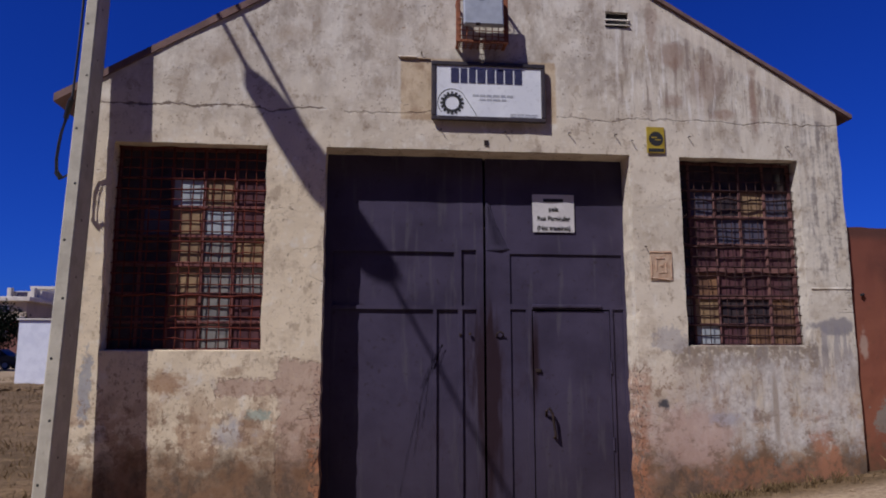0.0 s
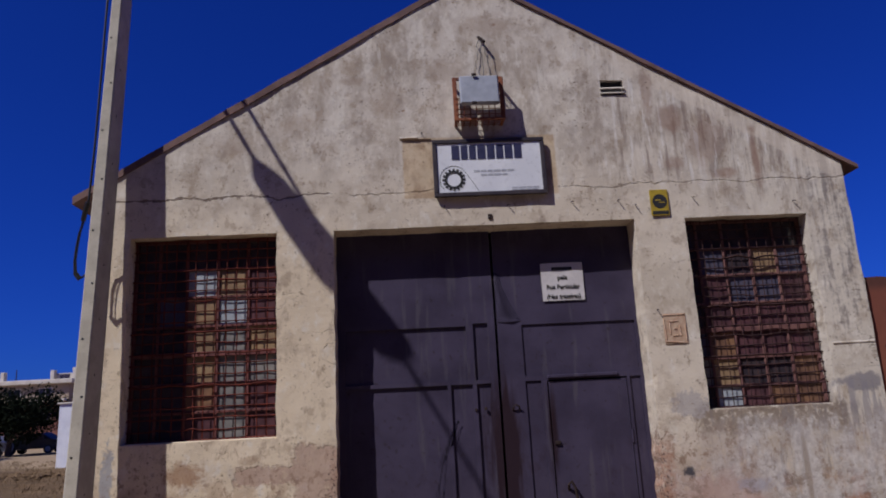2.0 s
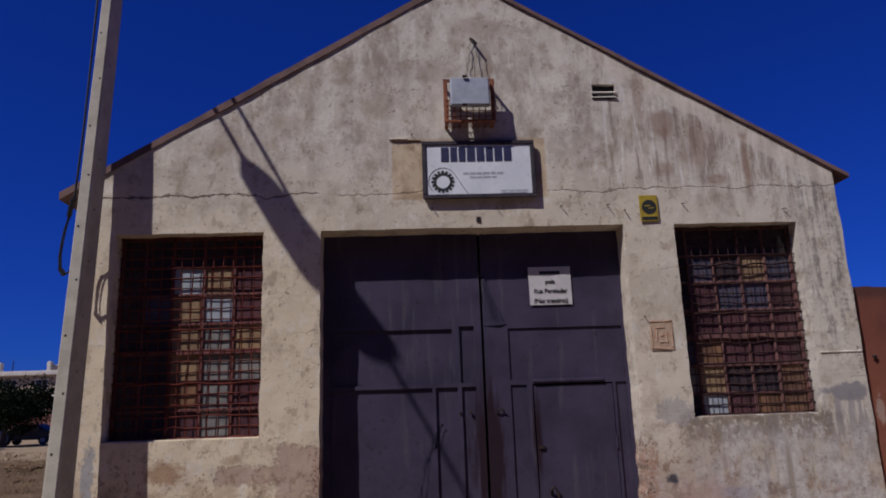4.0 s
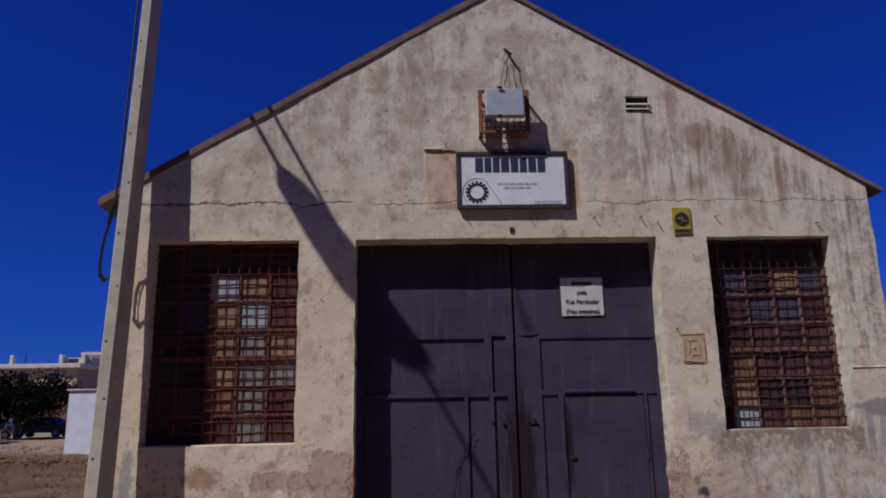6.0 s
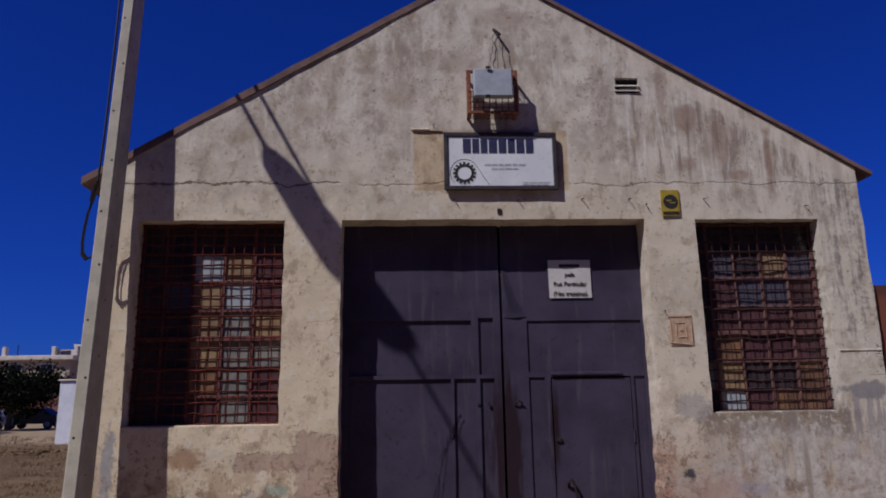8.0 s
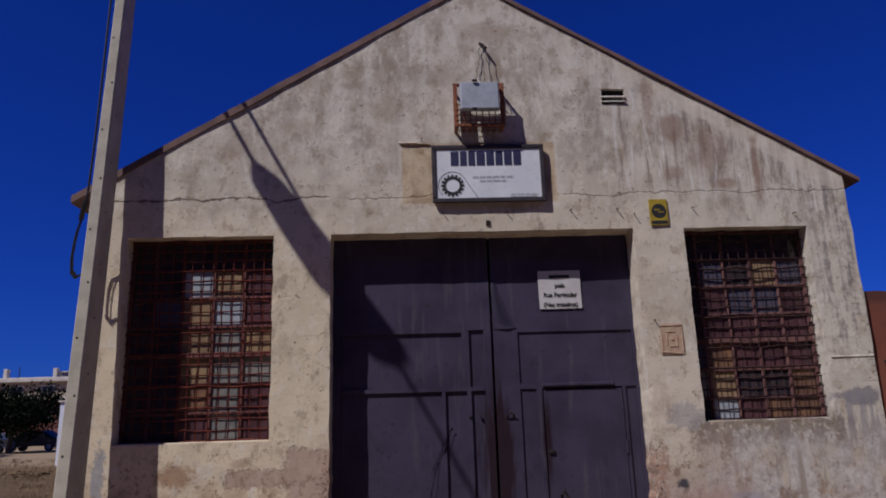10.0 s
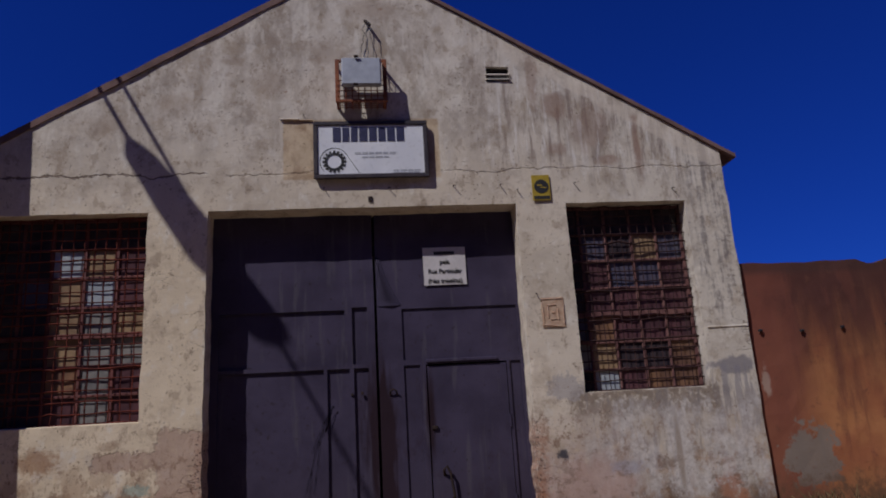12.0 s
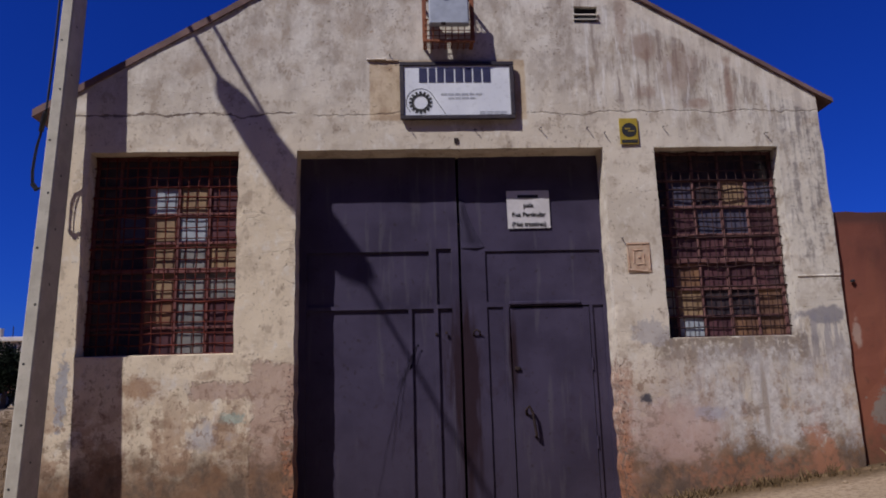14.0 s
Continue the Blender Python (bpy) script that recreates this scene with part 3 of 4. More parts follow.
# ---- the wall beside the workshop ----
def side_wall():
    bm = bmesh.new()
    xs = [XR - 0.06 + 0.12 * i for i in range(90)]
    n = 26
    grid = {}
    for i, x in enumerate(xs):
        top = 2.87 + 0.02 * wob(x, 0, 0, 1.0) + 0.012 * wob(x, 3, 0, 5.0) - (0.05 if i in (13, 14, 27) else 0.0)
        for j in range(n + 1):
            z = -0.3 + (top + 0.3) * j / n
            grid[i, j, 0] = bm.verts.new((x, 0.05 + 0.012 * wob(x, 1, z, 1.3) + 0.005 * wob(x, 1, z, 6.0), z))
            grid[i, j, 1] = bm.verts.new((x, 0.27, z))
    for i in range(len(xs) - 1):
        for j in range(n):
            for k in (0, 1):
                bm.faces.new((grid[i, j, k], grid[i + 1, j, k], grid[i + 1, j + 1, k], grid[i, j + 1, k]))
        bm.faces.new((grid[i, n, 0], grid[i + 1, n, 0], grid[i + 1, n, 1], grid[i, n, 1]))
    for i in (0, len(xs) - 1):
        for j in range(n):
            bm.faces.new((grid[i, j, 0], grid[i, j + 1, 0], grid[i, j + 1, 1], grid[i, j, 1]))
    return bm


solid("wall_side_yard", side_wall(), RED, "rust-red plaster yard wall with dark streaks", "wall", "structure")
for hx, hz in ((4.06, 2.14), (4.52, 2.12), (4.98, 2.14), (5.5, 2.15), (5.42, 1.28), (6.1, 2.15)):
    hole = solid("putlog_hole", tube(bmesh.new(), [(hx - 0.02, 0.02, hz), (hx + 0.02, 0.036, hz + 0.006)], 0.014, 7), BLACK, "small dark hole in the red yard wall", "hole", group="holes in the yard wall")
ledge = bmesh.new()
box(ledge, 3.47, XR - 0.004, -0.014, 0.002, 2.190, 2.210, 0.006)
box(ledge, -0.86, -0.66, -0.022, 0.002, 4.558, 4.582, 0.008)
box(ledge, -0.655, -0.525, -0.012, 0.002, 4.552, 4.570, 0.005)
solid("trim", ledge, PLASTER, "thin plaster ledge at the wall's corner", "ledge", "structure")

# ---- the gate ----
GY0 = 0.28


def sheet(bm, x0, x1, z0, z1, y0, y1, holes, step=0.16):
    """An upright sheet with rectangular holes, slightly dented."""
    keys_x = sorted({x0, x1} | {v for h in holes for v in h[:2]})
    keys_z = sorted({z0, z1} | {v for h in holes for v in h[2:]})

    def fill(keys):
        out = []
        for a, b in zip(keys, keys[1:]):
            k = max(1, round((b - a) / step))
            out += [a + (b - a) * i / k for i in range(k)]
        return out + [keys[-1]]

    xs, zs = fill(keys_x), fill(keys_z)
    kept = {(i, j) for i in range(len(xs) - 1) for j in range(len(zs) - 1)
            if not any(h[0] < (xs[i] + xs[i + 1]) / 2 < h[1] and h[2] < (zs[j] + zs[j + 1]) / 2 < h[3] for h in holes)}
    store = {}

    def vert(i, j, k):
        if (i, j, k) not in store:
            x, z = xs[i], zs[j]
            store[i, j, k] = bm.verts.new((x + 0.003 * wob(x, 3, z, 3.0), (y1 if k else y0) + 0.004 * wob(x, 8, z, 2.2), z + 0.003 * wob(x, 6, z, 3.0)))
        return store[i, j, k]

    for i, j in kept:
        q = [(i, j), (i + 1, j), (i + 1, j + 1), (i, j + 1)]
        bm.faces.new([vert(*a, 0) for a in q])
        bm.faces.new([vert(*a, 1) for a in q])
        for a, b, nb in ((q[0], q[1], (i, j - 1)), (q[1], q[2], (i + 1, j)), (q[2], q[3], (i, j + 1)), (q[3], q[0], (i - 1, j))):
            if nb not in kept:
                bm.faces.new((vert(*b, 0), vert(*a, 0), vert(*a, 1), vert(*b, 1)))
    return bm


gate = thing("door_1", (0, GY0, -0.12), "closed grey-painted steel double gate with recessed panels", "gate", kind="structure")
LEFT_P = [(-1.5, -0.25, 2.02, 2.575), (-0.175, -0.02, 2.02, 2.60), (-1.5, -0.47, -0.02, 1.98), (-0.435, -0.21, -0.02, 1.98), (-0.168, -0.02, -0.02, 1.98)]
RIGHT_P = [(0.335, 1.54, 2.04, 2.565), (0.335, 0.50, -0.02, 1.985), (0.56, 1.395, -0.04, 1.985), (1.425, 1.54, -0.02, 1.985)]
for x0, x1, holes, nm in ((-1.60, 0.055, LEFT_P, "left"), (0.082, 1.60, RIGHT_P, "right")):
    leaf = part("leaf", sheet(bmesh.new(), x0, x1, -0.12, 3.72, GY0 - (0.008 if nm == "left" else 0.0), GY0 + 0.0115, holes), GATE, gate)
    for k, (a, b, c, d) in enumerate(holes):
        if nm == "right" and k == 2:
            continue
        part("panel", sheet(bmesh.new(), a - 0.02, b + 0.02, c - 0.02, d + 0.02, GY0 + 0.017, GY0 + 0.023, []), GATE, leaf)
    if nm == "right":
        wicket = part("wicket_door", sheet(bmesh.new(), 0.574, 1.388, -0.03, 1.968, GY0 + 0.008, GY0 + 0.030, []), GATE, gate, "small hinged wicket door in the gate leaf")
        part("handle", tube(bmesh.new(), [(0.692, GY0 + 0.01, 0.90), (0.685, GY0 - 0.04, 0.955), (0.712, GY0 - 0.05, 0.985), (0.745, GY0 - 0.05, 0.92), (0.762, GY0 - 0.045, 0.80), (0.776, GY0 - 0.04, 0.70), (0.772, GY0 + 0.01, 0.685)], 0.014), IRON, wicket, "bent dark iron pull handle")
        part("lock", B(0.592, 0.650, GY0 - 0.012, GY0 + 0.013, 1.34, 1.375, 0.004), IRON, wicket, "small iron lock plate")
        for hz in (0.55, 1.32):
            part("hinge", tube(bmesh.new(), [(1.392, GY0 - 0.002, hz), (1.392, GY0 - 0.002, hz + 0.13)], 0.011, 8), GATE, wicket)
        part("door_stop", B(0.56, 1.30, GY0 - 0.022, GY0 - 0.001, 2.0, 2.035, 0.006), GATE, leaf)
# the meeting strip, the torn corner of sheet, closers and hooks
bm = bmesh.new()
lip = [(bm.verts.new((0.086, GY0 - 0.004, 3.12 - 0.52 * k / 8)), bm.verts.new((0.10 + 0.13 * (k / 8) ** 1.6, GY0 - 0.006 - 0.022 * math.sin(k / 8 * 2.6) * (1 + 0.4 * wob(k, 1, 1, 0.9)), 3.12 - 0.52 * k / 8)), bm.verts.new((0.135 + 0.20 * (k / 8) ** 1.4, GY0 - 0.002, 3.10 - 0.49 * k / 8))) for k in range(9)]
for u, v in zip(lip, lip[1:]):
    for k in range(2):
        bm.faces.new((u[k], u[k + 1], v[k + 1], v[k]))
bmesh.ops.solidify(bm, geom=bm.faces[:], thickness=0.0015)
part("patch_sheet", bm, GATE, gate, "loose buckled corner of sheet metal", True)
for hx, hz in ((-0.19, 1.72), (-0.09, 1.73)):
    part("rivet", B(hx - 0.012, hx + 0.012, GY0 - 0.02, GY0, hz - 0.015, hz + 0.015, 0.004), IRON, gate)
part("hook", tube(bmesh.new(), [(0.185, GY0 - 0.002, 1.70), (0.19, GY0 - 0.03, 1.735), (0.215, GY0 - 0.035, 1.755), (0.25, GY0 - 0.03, 1.735), (0.255, GY0 - 0.002, 1.70)], 0.009), IRON, gate, "small iron staple")


def ribbon(pts, w, y):
    """A thin run of paint on an upright face."""
    bm = bmesh.new()
    rows = []
    for i, (x, z) in enumerate(pts):
        ww = w * (0.25 + 0.9 * abs(wob(x, i, z, 9.0)))
        rows.append((bm.verts.new((x - ww, y, z)), bm.verts.new((x + ww, y, z))))
    for a, b in zip(rows, rows[1:]):
        bm.faces.new((a[0], a[1], b[1], b[0]))
    bmesh.ops.solidify(bm, geom=bm.faces[:], thickness=0.0012)
    return bm


def wander(a, b, n, amp, seed):
    return [(a[0] + (b[0] - a[0]) * i / n + amp * wob(i * 0.6, seed, 0), a[1] + (b[1] - a[1]) * i / n) for i in range(n + 1)]


SCRAPE = plain("dark_scrape", (0.016, 0.011, 0.015), (0.028, 0.020, 0.027), 25, 0.7, bump=0.05)
for a, b, w, s in (((-0.38, 1.62), (-0.46, 1.38), 0.011, 1), ((-0.44, 1.50), (-0.55, 1.22), 0.008, 2), ((-0.53, 1.30), (-0.70, 0.66), 0.004, 3), ((-0.50, 1.38), (-0.58, 0.80), 0.004, 4), ((-0.70, 0.66), (-0.80, 0.14), 0.003, 5), ((-0.47, 1.45), (-0.40, 1.60), 0.006, 6), ((-0.46, 1.50), (-0.60, 1.18), 0.005, 8), ((-0.60, 1.0), (-0.66, 0.5), 0.003, 9)):
    part("paint_run", ribbon(wander(a, b, 16, 0.016, s), w, GY0 + 0.008 if b[0] < -0.47 else GY0 - 0.012), SCRAPE, gate, "faint scrape of dark paint")
solid("door_sill", B(-1.574, 1.574, 0.02, 0.5, -0.35, -0.125, 0.01), CONCRETE, "worn concrete threshold under the gate", "threshold", "structure")

# ---- the barred windows ----
# d down PANE_L's left columns puts the jamb and pole shade into the panes
PANE_L = ["ddddd", "ddwtb", "dptwb", "ddtgt", "ddtgg", "ddogb", "ddbgb"]
PANE_R = ["ddddd", "dpdtp", "dbppb", "dbbbb", "pobbb", "gtddo", "dwboo"]


def window(name, o, pattern, seed):
    x0, x1, z0, z1 = o
    win = thing(name, (x0, 0.2, z0), "steel casement window with rust-red bars and dusty, mixed panes", "window", kind="structure")
    y = 0.20
    sash, iron = (SASH, RUST) if name == "window_1" else (ROSE, DULL)
    cols, rows = 5, 7
    w = x1 - x0
    cx = [x0 + 0.02 + (w - 0.04) * v for v in ((0, 0.16, 0.355, 0.575, 0.79, 1.0) if name == "window_1" else (0, 0.12, 0.34, 0.56, 0.78, 1.0))]
    rz = [z1 - 0.01, z1 - 0.31, z1 - 0.60, z1 - 0.90, z1 - 1.18, z1 - 1.47, z1 - 1.75, z0 + 0.01]
    part("window_frame", sheet(bmesh.new(), x0 - 0.02, x1 + 0.02, z0 - 0.02, z1 + 0.02, y - 0.02, y + 0.03, [(x0 + 0.03, x1 - 0.03, z0 + 0.03, z1 - 0.03)], 0.3), sash, win)
    for x in cx[1:-1]:
        part("glazing_bar", B(x - 0.014, x + 0.014, y - 0.015, y + 0.02, z0 + 0.03, z1 - 0.03, 0.004), sash, win)
    for k, z in enumerate(rz[1:-1]):
        t = 0.026 if k == 3 else 0.013
        part("glazing_bar", B(x0 + 0.03, x1 - 0.03, y - (0.03 if k == 3 else 0.017), y + 0.018, z - t, z + t, 0.004), sash, win)
    for r in range(rows):
        for c in range(cols):
            a, b = cx[c], cx[c + 1]
            bm = bmesh.new()
            box(bm, a + 0.002, b - 0.002, y + 0.004, y + 0.008, rz[r + 1] + 0.002, rz[r] - 0.002)
            bmesh.ops.rotate(bm, cent=((a + b) / 2, y + 0.006, rz[r]), matrix=Matrix.Rotation(0.012 * wob(c, r, seed, 3.3), 3, "X"), verts=bm.verts)
            part("pane", bm, GLASSES[pattern[r][c]], win)
    part("window_sill", B(x0 + 0.003, x1 - 0.003, 0.03, y - 0.021, z0 - 0.03, z0 + 0.012, 0.008), PLASTER, win)
    # the mesh of crossed wires in front
    gr = thing("window_grille", (x0, 0.145, z0), "rusty wire mesh grille with buckled wires over the window", "grille", "window grilles")
    nw = round(w / 0.105)
    yy = 0.145
    for i in range(nw + 1):
        x = x0 + 0.015 + (w - 0.03) * i / nw
        pts = [(x + 0.012 * wob(i * 3.1, k * 0.5, seed, 1.0), yy + 0.015 * wob(i, k * 0.4, seed + 5, 1.0), z0 + (z1 - z0) * k / 14) for k in range(15)]
        part("wire", tube(bmesh.new(), pts, 0.0062 if name == "window_1" else 0.005, 4), iron, gr)
    nh = round((z1 - z0) / 0.105)
    for j in range(nh + 1):
        z = z0 + 0.012 + (z1 - z0 - 0.024) * j / nh
        sag = 0.03 if (j * 7 + seed) % 4 == 0 else 0.012
        pts = [(x0 + w * k / 14, yy - 0.010 + 0.012 * wob(j, k * 0.4, seed + 2, 1.0), z + sag * wob(j * 2.3, k * 0.55, seed, 1.0)) for k in range(15)]
        part("wire", tube(bmesh.new(), pts, 0.0072 if j % 5 else 0.011, 4), iron, gr)


window("window_1", OPENINGS[0], PANE_L, 1)
window("window_2", OPENINGS[2], PANE_R, 7)
vent = thing("vent", (1.49, 0.1, 5.0), "small wall vent with pale slats and a dark gap", "vent")
# dark sheet just behind the slats, standing in for the shade inside the hole
part("backing", B(1.345, 1.635, 0.05, 0.06, 4.985, 5.195), DARK, vent)
for k in range(2):
    part("slat", box(bmesh.new(), 1.352, 1.628, -0.025, 0.025, -0.006, 0.006, 0.002, pose(0, 0.0, 5.03 + 0.055 * k, 35)), BONE, vent)

# ---- the sign ----
sign = thing("sign", (0.07, 0, 3.87), "white workshop sign in a black box frame with navy lettering", "sign")
SX0, SX1, SZ0, SZ1, SY = -0.517, 0.672, 3.888, 4.520, -0.068
part("back_box", B(SX0 + 0.01, SX1 - 0.01, SY + 0.035, -0.004, SZ0 + 0.01, SZ1 - 0.01, 0.004), FRAME, sign)
for a in ((SX0, SX1, SZ0, SZ0 + 0.045), (SX0, SX1, SZ1 - 0.045, SZ1), (SX0, SX0 + 0.045, SZ0 + 0.0455, SZ1 - 0.0455), (SX1 - 0.045, SX1, SZ0 + 0.0455, SZ1 - 0.0455)):
    part("frame_bar", B(a[0], a[1], SY, SY + 0.034, a[2], a[3], 0.006), FRAME, sign)
part("face", B(SX0 + 0.044, SX1 - 0.044, SY + 0.015, SY + 0.03, SZ0 + 0.044, SZ1 - 0.044), WHITE, sign, "white painted sign face")
FY = SY + 0.0145
# the firm's name as plain upright blocks
lx = -0.322
for k, lw in enumerate((0.094, 0.082, 0.082, 0.098, 0.092, 0.086, 0.094, 0.092)):
    bm = box(bmesh.new(), lx + 0.006, lx + lw - 0.006, FY - 0.004, FY, 4.292, 4.450)
    part("block", bm, NAVY, sign)
    lx += lw + 0.005
# gear emblem with a belt line round it
bm = disc(bmesh.new(), -0.305, FY, 4.072, 0.098, 0.004, 28, 0.072)
for k in range(16):
    a = k * math.tau / 16
    box(bm, -0.012, 0.012, -0.004, 0.0, 0.096, 0.121, m=Matrix.Translation((-0.305, FY, 4.072)) @ Matrix.Rotation(a, 4, "Y"))
part("emblem", bm, BLACK, sign, "black toothed ring emblem")
arc = [(-0.305 + 0.148 * math.cos(radians(a)), FY - 0.001, 4.075 + 0.148 * math.sin(radians(a))) for a in range(225, 34, -8)]
arc = arc + [(-0.045, FY - 0.001, 3.938)]
part("belt_line", tube(bmesh.new(), arc, 0.003, 4), BLACK, sign)
for x0, x1, z0, z1 in ((-0.09, 0.33, 4.150, 4.172), (-0.02, 0.26, 4.108, 4.128), (0.30, 0.585, 3.960, 3.973), (0.30, 0.585, 3.940, 3.949)):
    x = x0
    while x < x1 - 0.03:
        l = 0.05 + 0.05 * abs(wob(x, z0, 0, 20.0))
        part("text_bar", B(x, min(x + l, x1), FY - 0.002, FY, z0, z1), FAINT, sign)
        x += l + 0.012

# ---- notice, yellow plate, relief, number ----
notice = thing("notice", (0.8, GY0, 2.8), "white paper notice with black print taped to the gate", "notice")
sheet_bm = sheet(bmesh.new(), 0.585, 1.035, 2.80, 3.205, GY0 - 0.016, GY0 - 0.013, [], 0.06)
part("paper", sheet_bm, PAPER, notice)
for txt, zz, size, sx in (("pela", 3.025, 0.066, 1.0), ("Rua Particular", 2.925, 0.066, 0.95), ("(Nas traseiras)", 2.822, 0.066, 0.92)):
    cu = bpy.data.curves.new("words", "FONT")
    cu.body, cu.size, cu.align_x, cu.extrude, cu.offset = txt, size, "CENTER", 0.0006, 0.0016
    tmp = bpy.data.objects.new("words", cu)
    scene.collection.objects.link(tmp)
    me = bpy.data.meshes.new_from_object(tmp.evaluated_get(bpy.context.evaluated_depsgraph_get()))
    bpy.data.objects.remove(tmp)
    me.transform(pose(0.81, GY0 - 0.0225, zz, 90) @ Matrix.Diagonal((sx, 1, 1, 1)))
    me.materials.clear()
    me.materials.append(BLACK)
    ob = new("print_line", me)
    ob.parent = notice
    ob.matrix_parent_inverse = Matrix.Translation(-notice.location)
part("text_bar", B(0.70, 0.92, GY0 - 0.0225, GY0 - 0.021, 3.125, 3.16), BLACK, notice)

plate = thing("warning_plate", (1.855, 0, 3.61), "yellow metal alarm plate with a dark round emblem", "sign")
part("plate", B(1.757, 1.953, -0.022, -0.012, 3.612, 3.895, 0.003), YELLOW, plate)
bm = disc(bmesh.new(), 1.858, -0.0225, 3.765, 0.078, 0.002, 20)
part("emblem", bm, BLACK, plate)
part("emblem_mark", box(bmesh.new(), 1.812, 1.868, -0.0265, -0.0247, 3.772, 3.786, m=None), YELLOW, plate)
part("emblem_mark", box(bmesh.new(), 1.846, 1.912, -0.0265, -0.0247, 3.748, 3.758, m=None), YELLOW, plate)
part("text_bar", B(1.772, 1.940, -0.0245, -0.0222, 3.625, 3.660), BLACK, plate)

relief = thing("clay_relief", (1.86, 0, 2.27), "crumbling pink clay relief tile set in the plaster", "tile")
part("tile", sheet(bmesh.new(), 1.742, 1.978, 2.27, 2.575, -0.006, 0.0, [], 0.03), CLAY, relief)
for k, (a, b, c, d) in enumerate(((1.745, 1.88, 2.553, 2.568), (1.90, 1.975, 2.550, 2.564), (1.75, 1.95, 2.278, 2.292), (1.747, 1.761, 2.32, 2.53), (1.958, 1.972, 2.30, 2.46), (1.80, 1.90, 2.49, 2.504), (1.80, 1.814, 2.36, 2.48), (1.90, 1.914, 2.34, 2.45), (1.82, 1.89, 2.345, 2.357), (1.84, 1.875, 2.41, 2.43))):
    part("ridge", box(bmesh.new(), a, b, -0.0135, -0.004, c, d, 0.004, Matrix.Translation((1.86, 0, 2.42)) @ Matrix.Rotation(0.16 * wob(k, 2, 1, 2.3), 4, "Y") @ Matrix.Translation((-1.86, 0, -2.42))), TERRA, relief)
number = solid("number_mark", box(bmesh.new(), 0.03, 0.075, -0.016, -0.004, 3.645, 3.70, 0.003), IRON, "small dark metal mark over the gate", "mark")

# nails and wire ends that stand out of the plaster
nail = thing("nail", (0, 0, 0), "short bent iron nail sticking out of the plaster", "nail", "nails in the wall")
part("shank", tube(bmesh.new(), [(0, 0.02, 0), (0.0, -0.03, 0.0), (0.006, -0.05, -0.010)], 0.005, 5), IRON, nail)
nail.location = (-0.42, 0, 3.80)
for x, z in ((0.24, 3.79), (0.92, 3.80), (1.42, 3.80), (1.60, 3.74), (2.22, 3.80), (2.14, 2.95), (3.30, 3.72), (1.70, 2.62), (-0.62, 4.62)):
    copy_thing(nail, pose(x, 0, z, 0, 0, random.uniform(-25, 25)))

# ---- caged floodlight over the sign ----
lampcage = thing("floodlight", (0, 0, 4.65), "grey floodlight in a rusty iron cage over the sign", "floodlight")
X0, X1, Z0, Z1, Y1 = -0.252, 0.245, 4.68, 5.17, -0.21
for x in (X0, X1):
    part("cage_side", B(x - 0.012, x + 0.012, Y1 + 0.05, -0.002, Z0, Z0 + 0.03, 0.003), CAGE, lampcage)
    part("cage_side", B(x - 0.012, x + 0.012, Y1 + 0.05, -0.002, Z1 - 0.03, Z1, 0.003), CAGE, lampcage)
    part("cage_post", B(x - 0.022, x + 0.022, Y1 + 0.02, Y1 + 0.049, Z0, Z1, 0.004), CAGE, lampcage)
part("cage_plate", B(X0 - 0.012, X0 + 0.004, Y1 + 0.06, -0.06, Z0 + 0.04, Z1 - 0.04, 0.002), CAGE, lampcage, "rusty side plate of the cage")
for z in (Z0 + 0.015, Z1 - 0.015):
    part("cage_rail", B(X0 + 0.023, X1 - 0.023, Y1 + 0.022, Y1 + 0.048, z - 0.015, z + 0.015, 0.004), CAGE, lampcage)
for k in range(8):
    x = X0 + 0.02 + (X1 - X0 - 0.04) * k / 7
    part("cage_wire", tube(bmesh.new(), [(x, -0.005, Z0 + 0.002), (x, Y1 + 0.02, Z0 + 0.002), (x + 0.004, Y1 + 0.015, Z0 + 0.25)], 0.006, 4), CAGE, lampcage)
for k in range(4):
    y = -0.03 - 0.045 * k
    part("cage_wire", tube(bmesh.new(), [(X0, y, Z0 + 0.010), (X1, y, Z0 + 0.010)], 0.005, 4), CAGE, lampcage)
for k in range(4):
    z = Z0 + 0.06 + 0.06 * k
    part("cage_wire", tube(bmesh.new(), [(X0, Y1 + 0.012, z), (X1, Y1 + 0.012, z)], 0.006, 4), CAGE, lampcage)
for k in range(6):
    z = Z0 + 0.07 + 0.07 * k
    part("cage_wire", tube(bmesh.new(), [(X1, Y1 + 0.03, z), (X1, -0.004, z)], 0.0042, 4), CAGE, lampcage)
for k in range(3):
    y = -0.045 - 0.05 * k
    part("cage_wire", tube(bmesh.new(), [(X1 + 0.004, y, Z0), (X1 + 0.004, y, Z1)], 0.0042, 4), CAGE, lampcage)
bm = box(bmesh.new(), -0.205, 0.205, -0.035, 0.035, -0.162, 0.162, 0.012, pose(0.0, Y1 - 0.02, 4.992, -5))
part("lamp_body", bm, STEEL, lampcage, "dull grey metal floodlight housing")
for x, z in ((-0.05, 5.157), (-0.06, 4.838)):
    part("clip", B(x - 0.025, x + 0.025, Y1 - 0.072, Y1 - 0.05, z - 0.012, z + 0.012, 0.004), IRON, lampcage)
bracket = thing("bracket", (0.05, 0, 5.7), "dark iron bracket with loose wires hanging to the floodlight", "bracket")
part("arm", tube(bmesh.new(), [(0.05, 0.02, 5.76), (0.075, -0.05, 5.70), (0.11, -0.085, 5.64)], 0.016, 6), IRON, bracket)
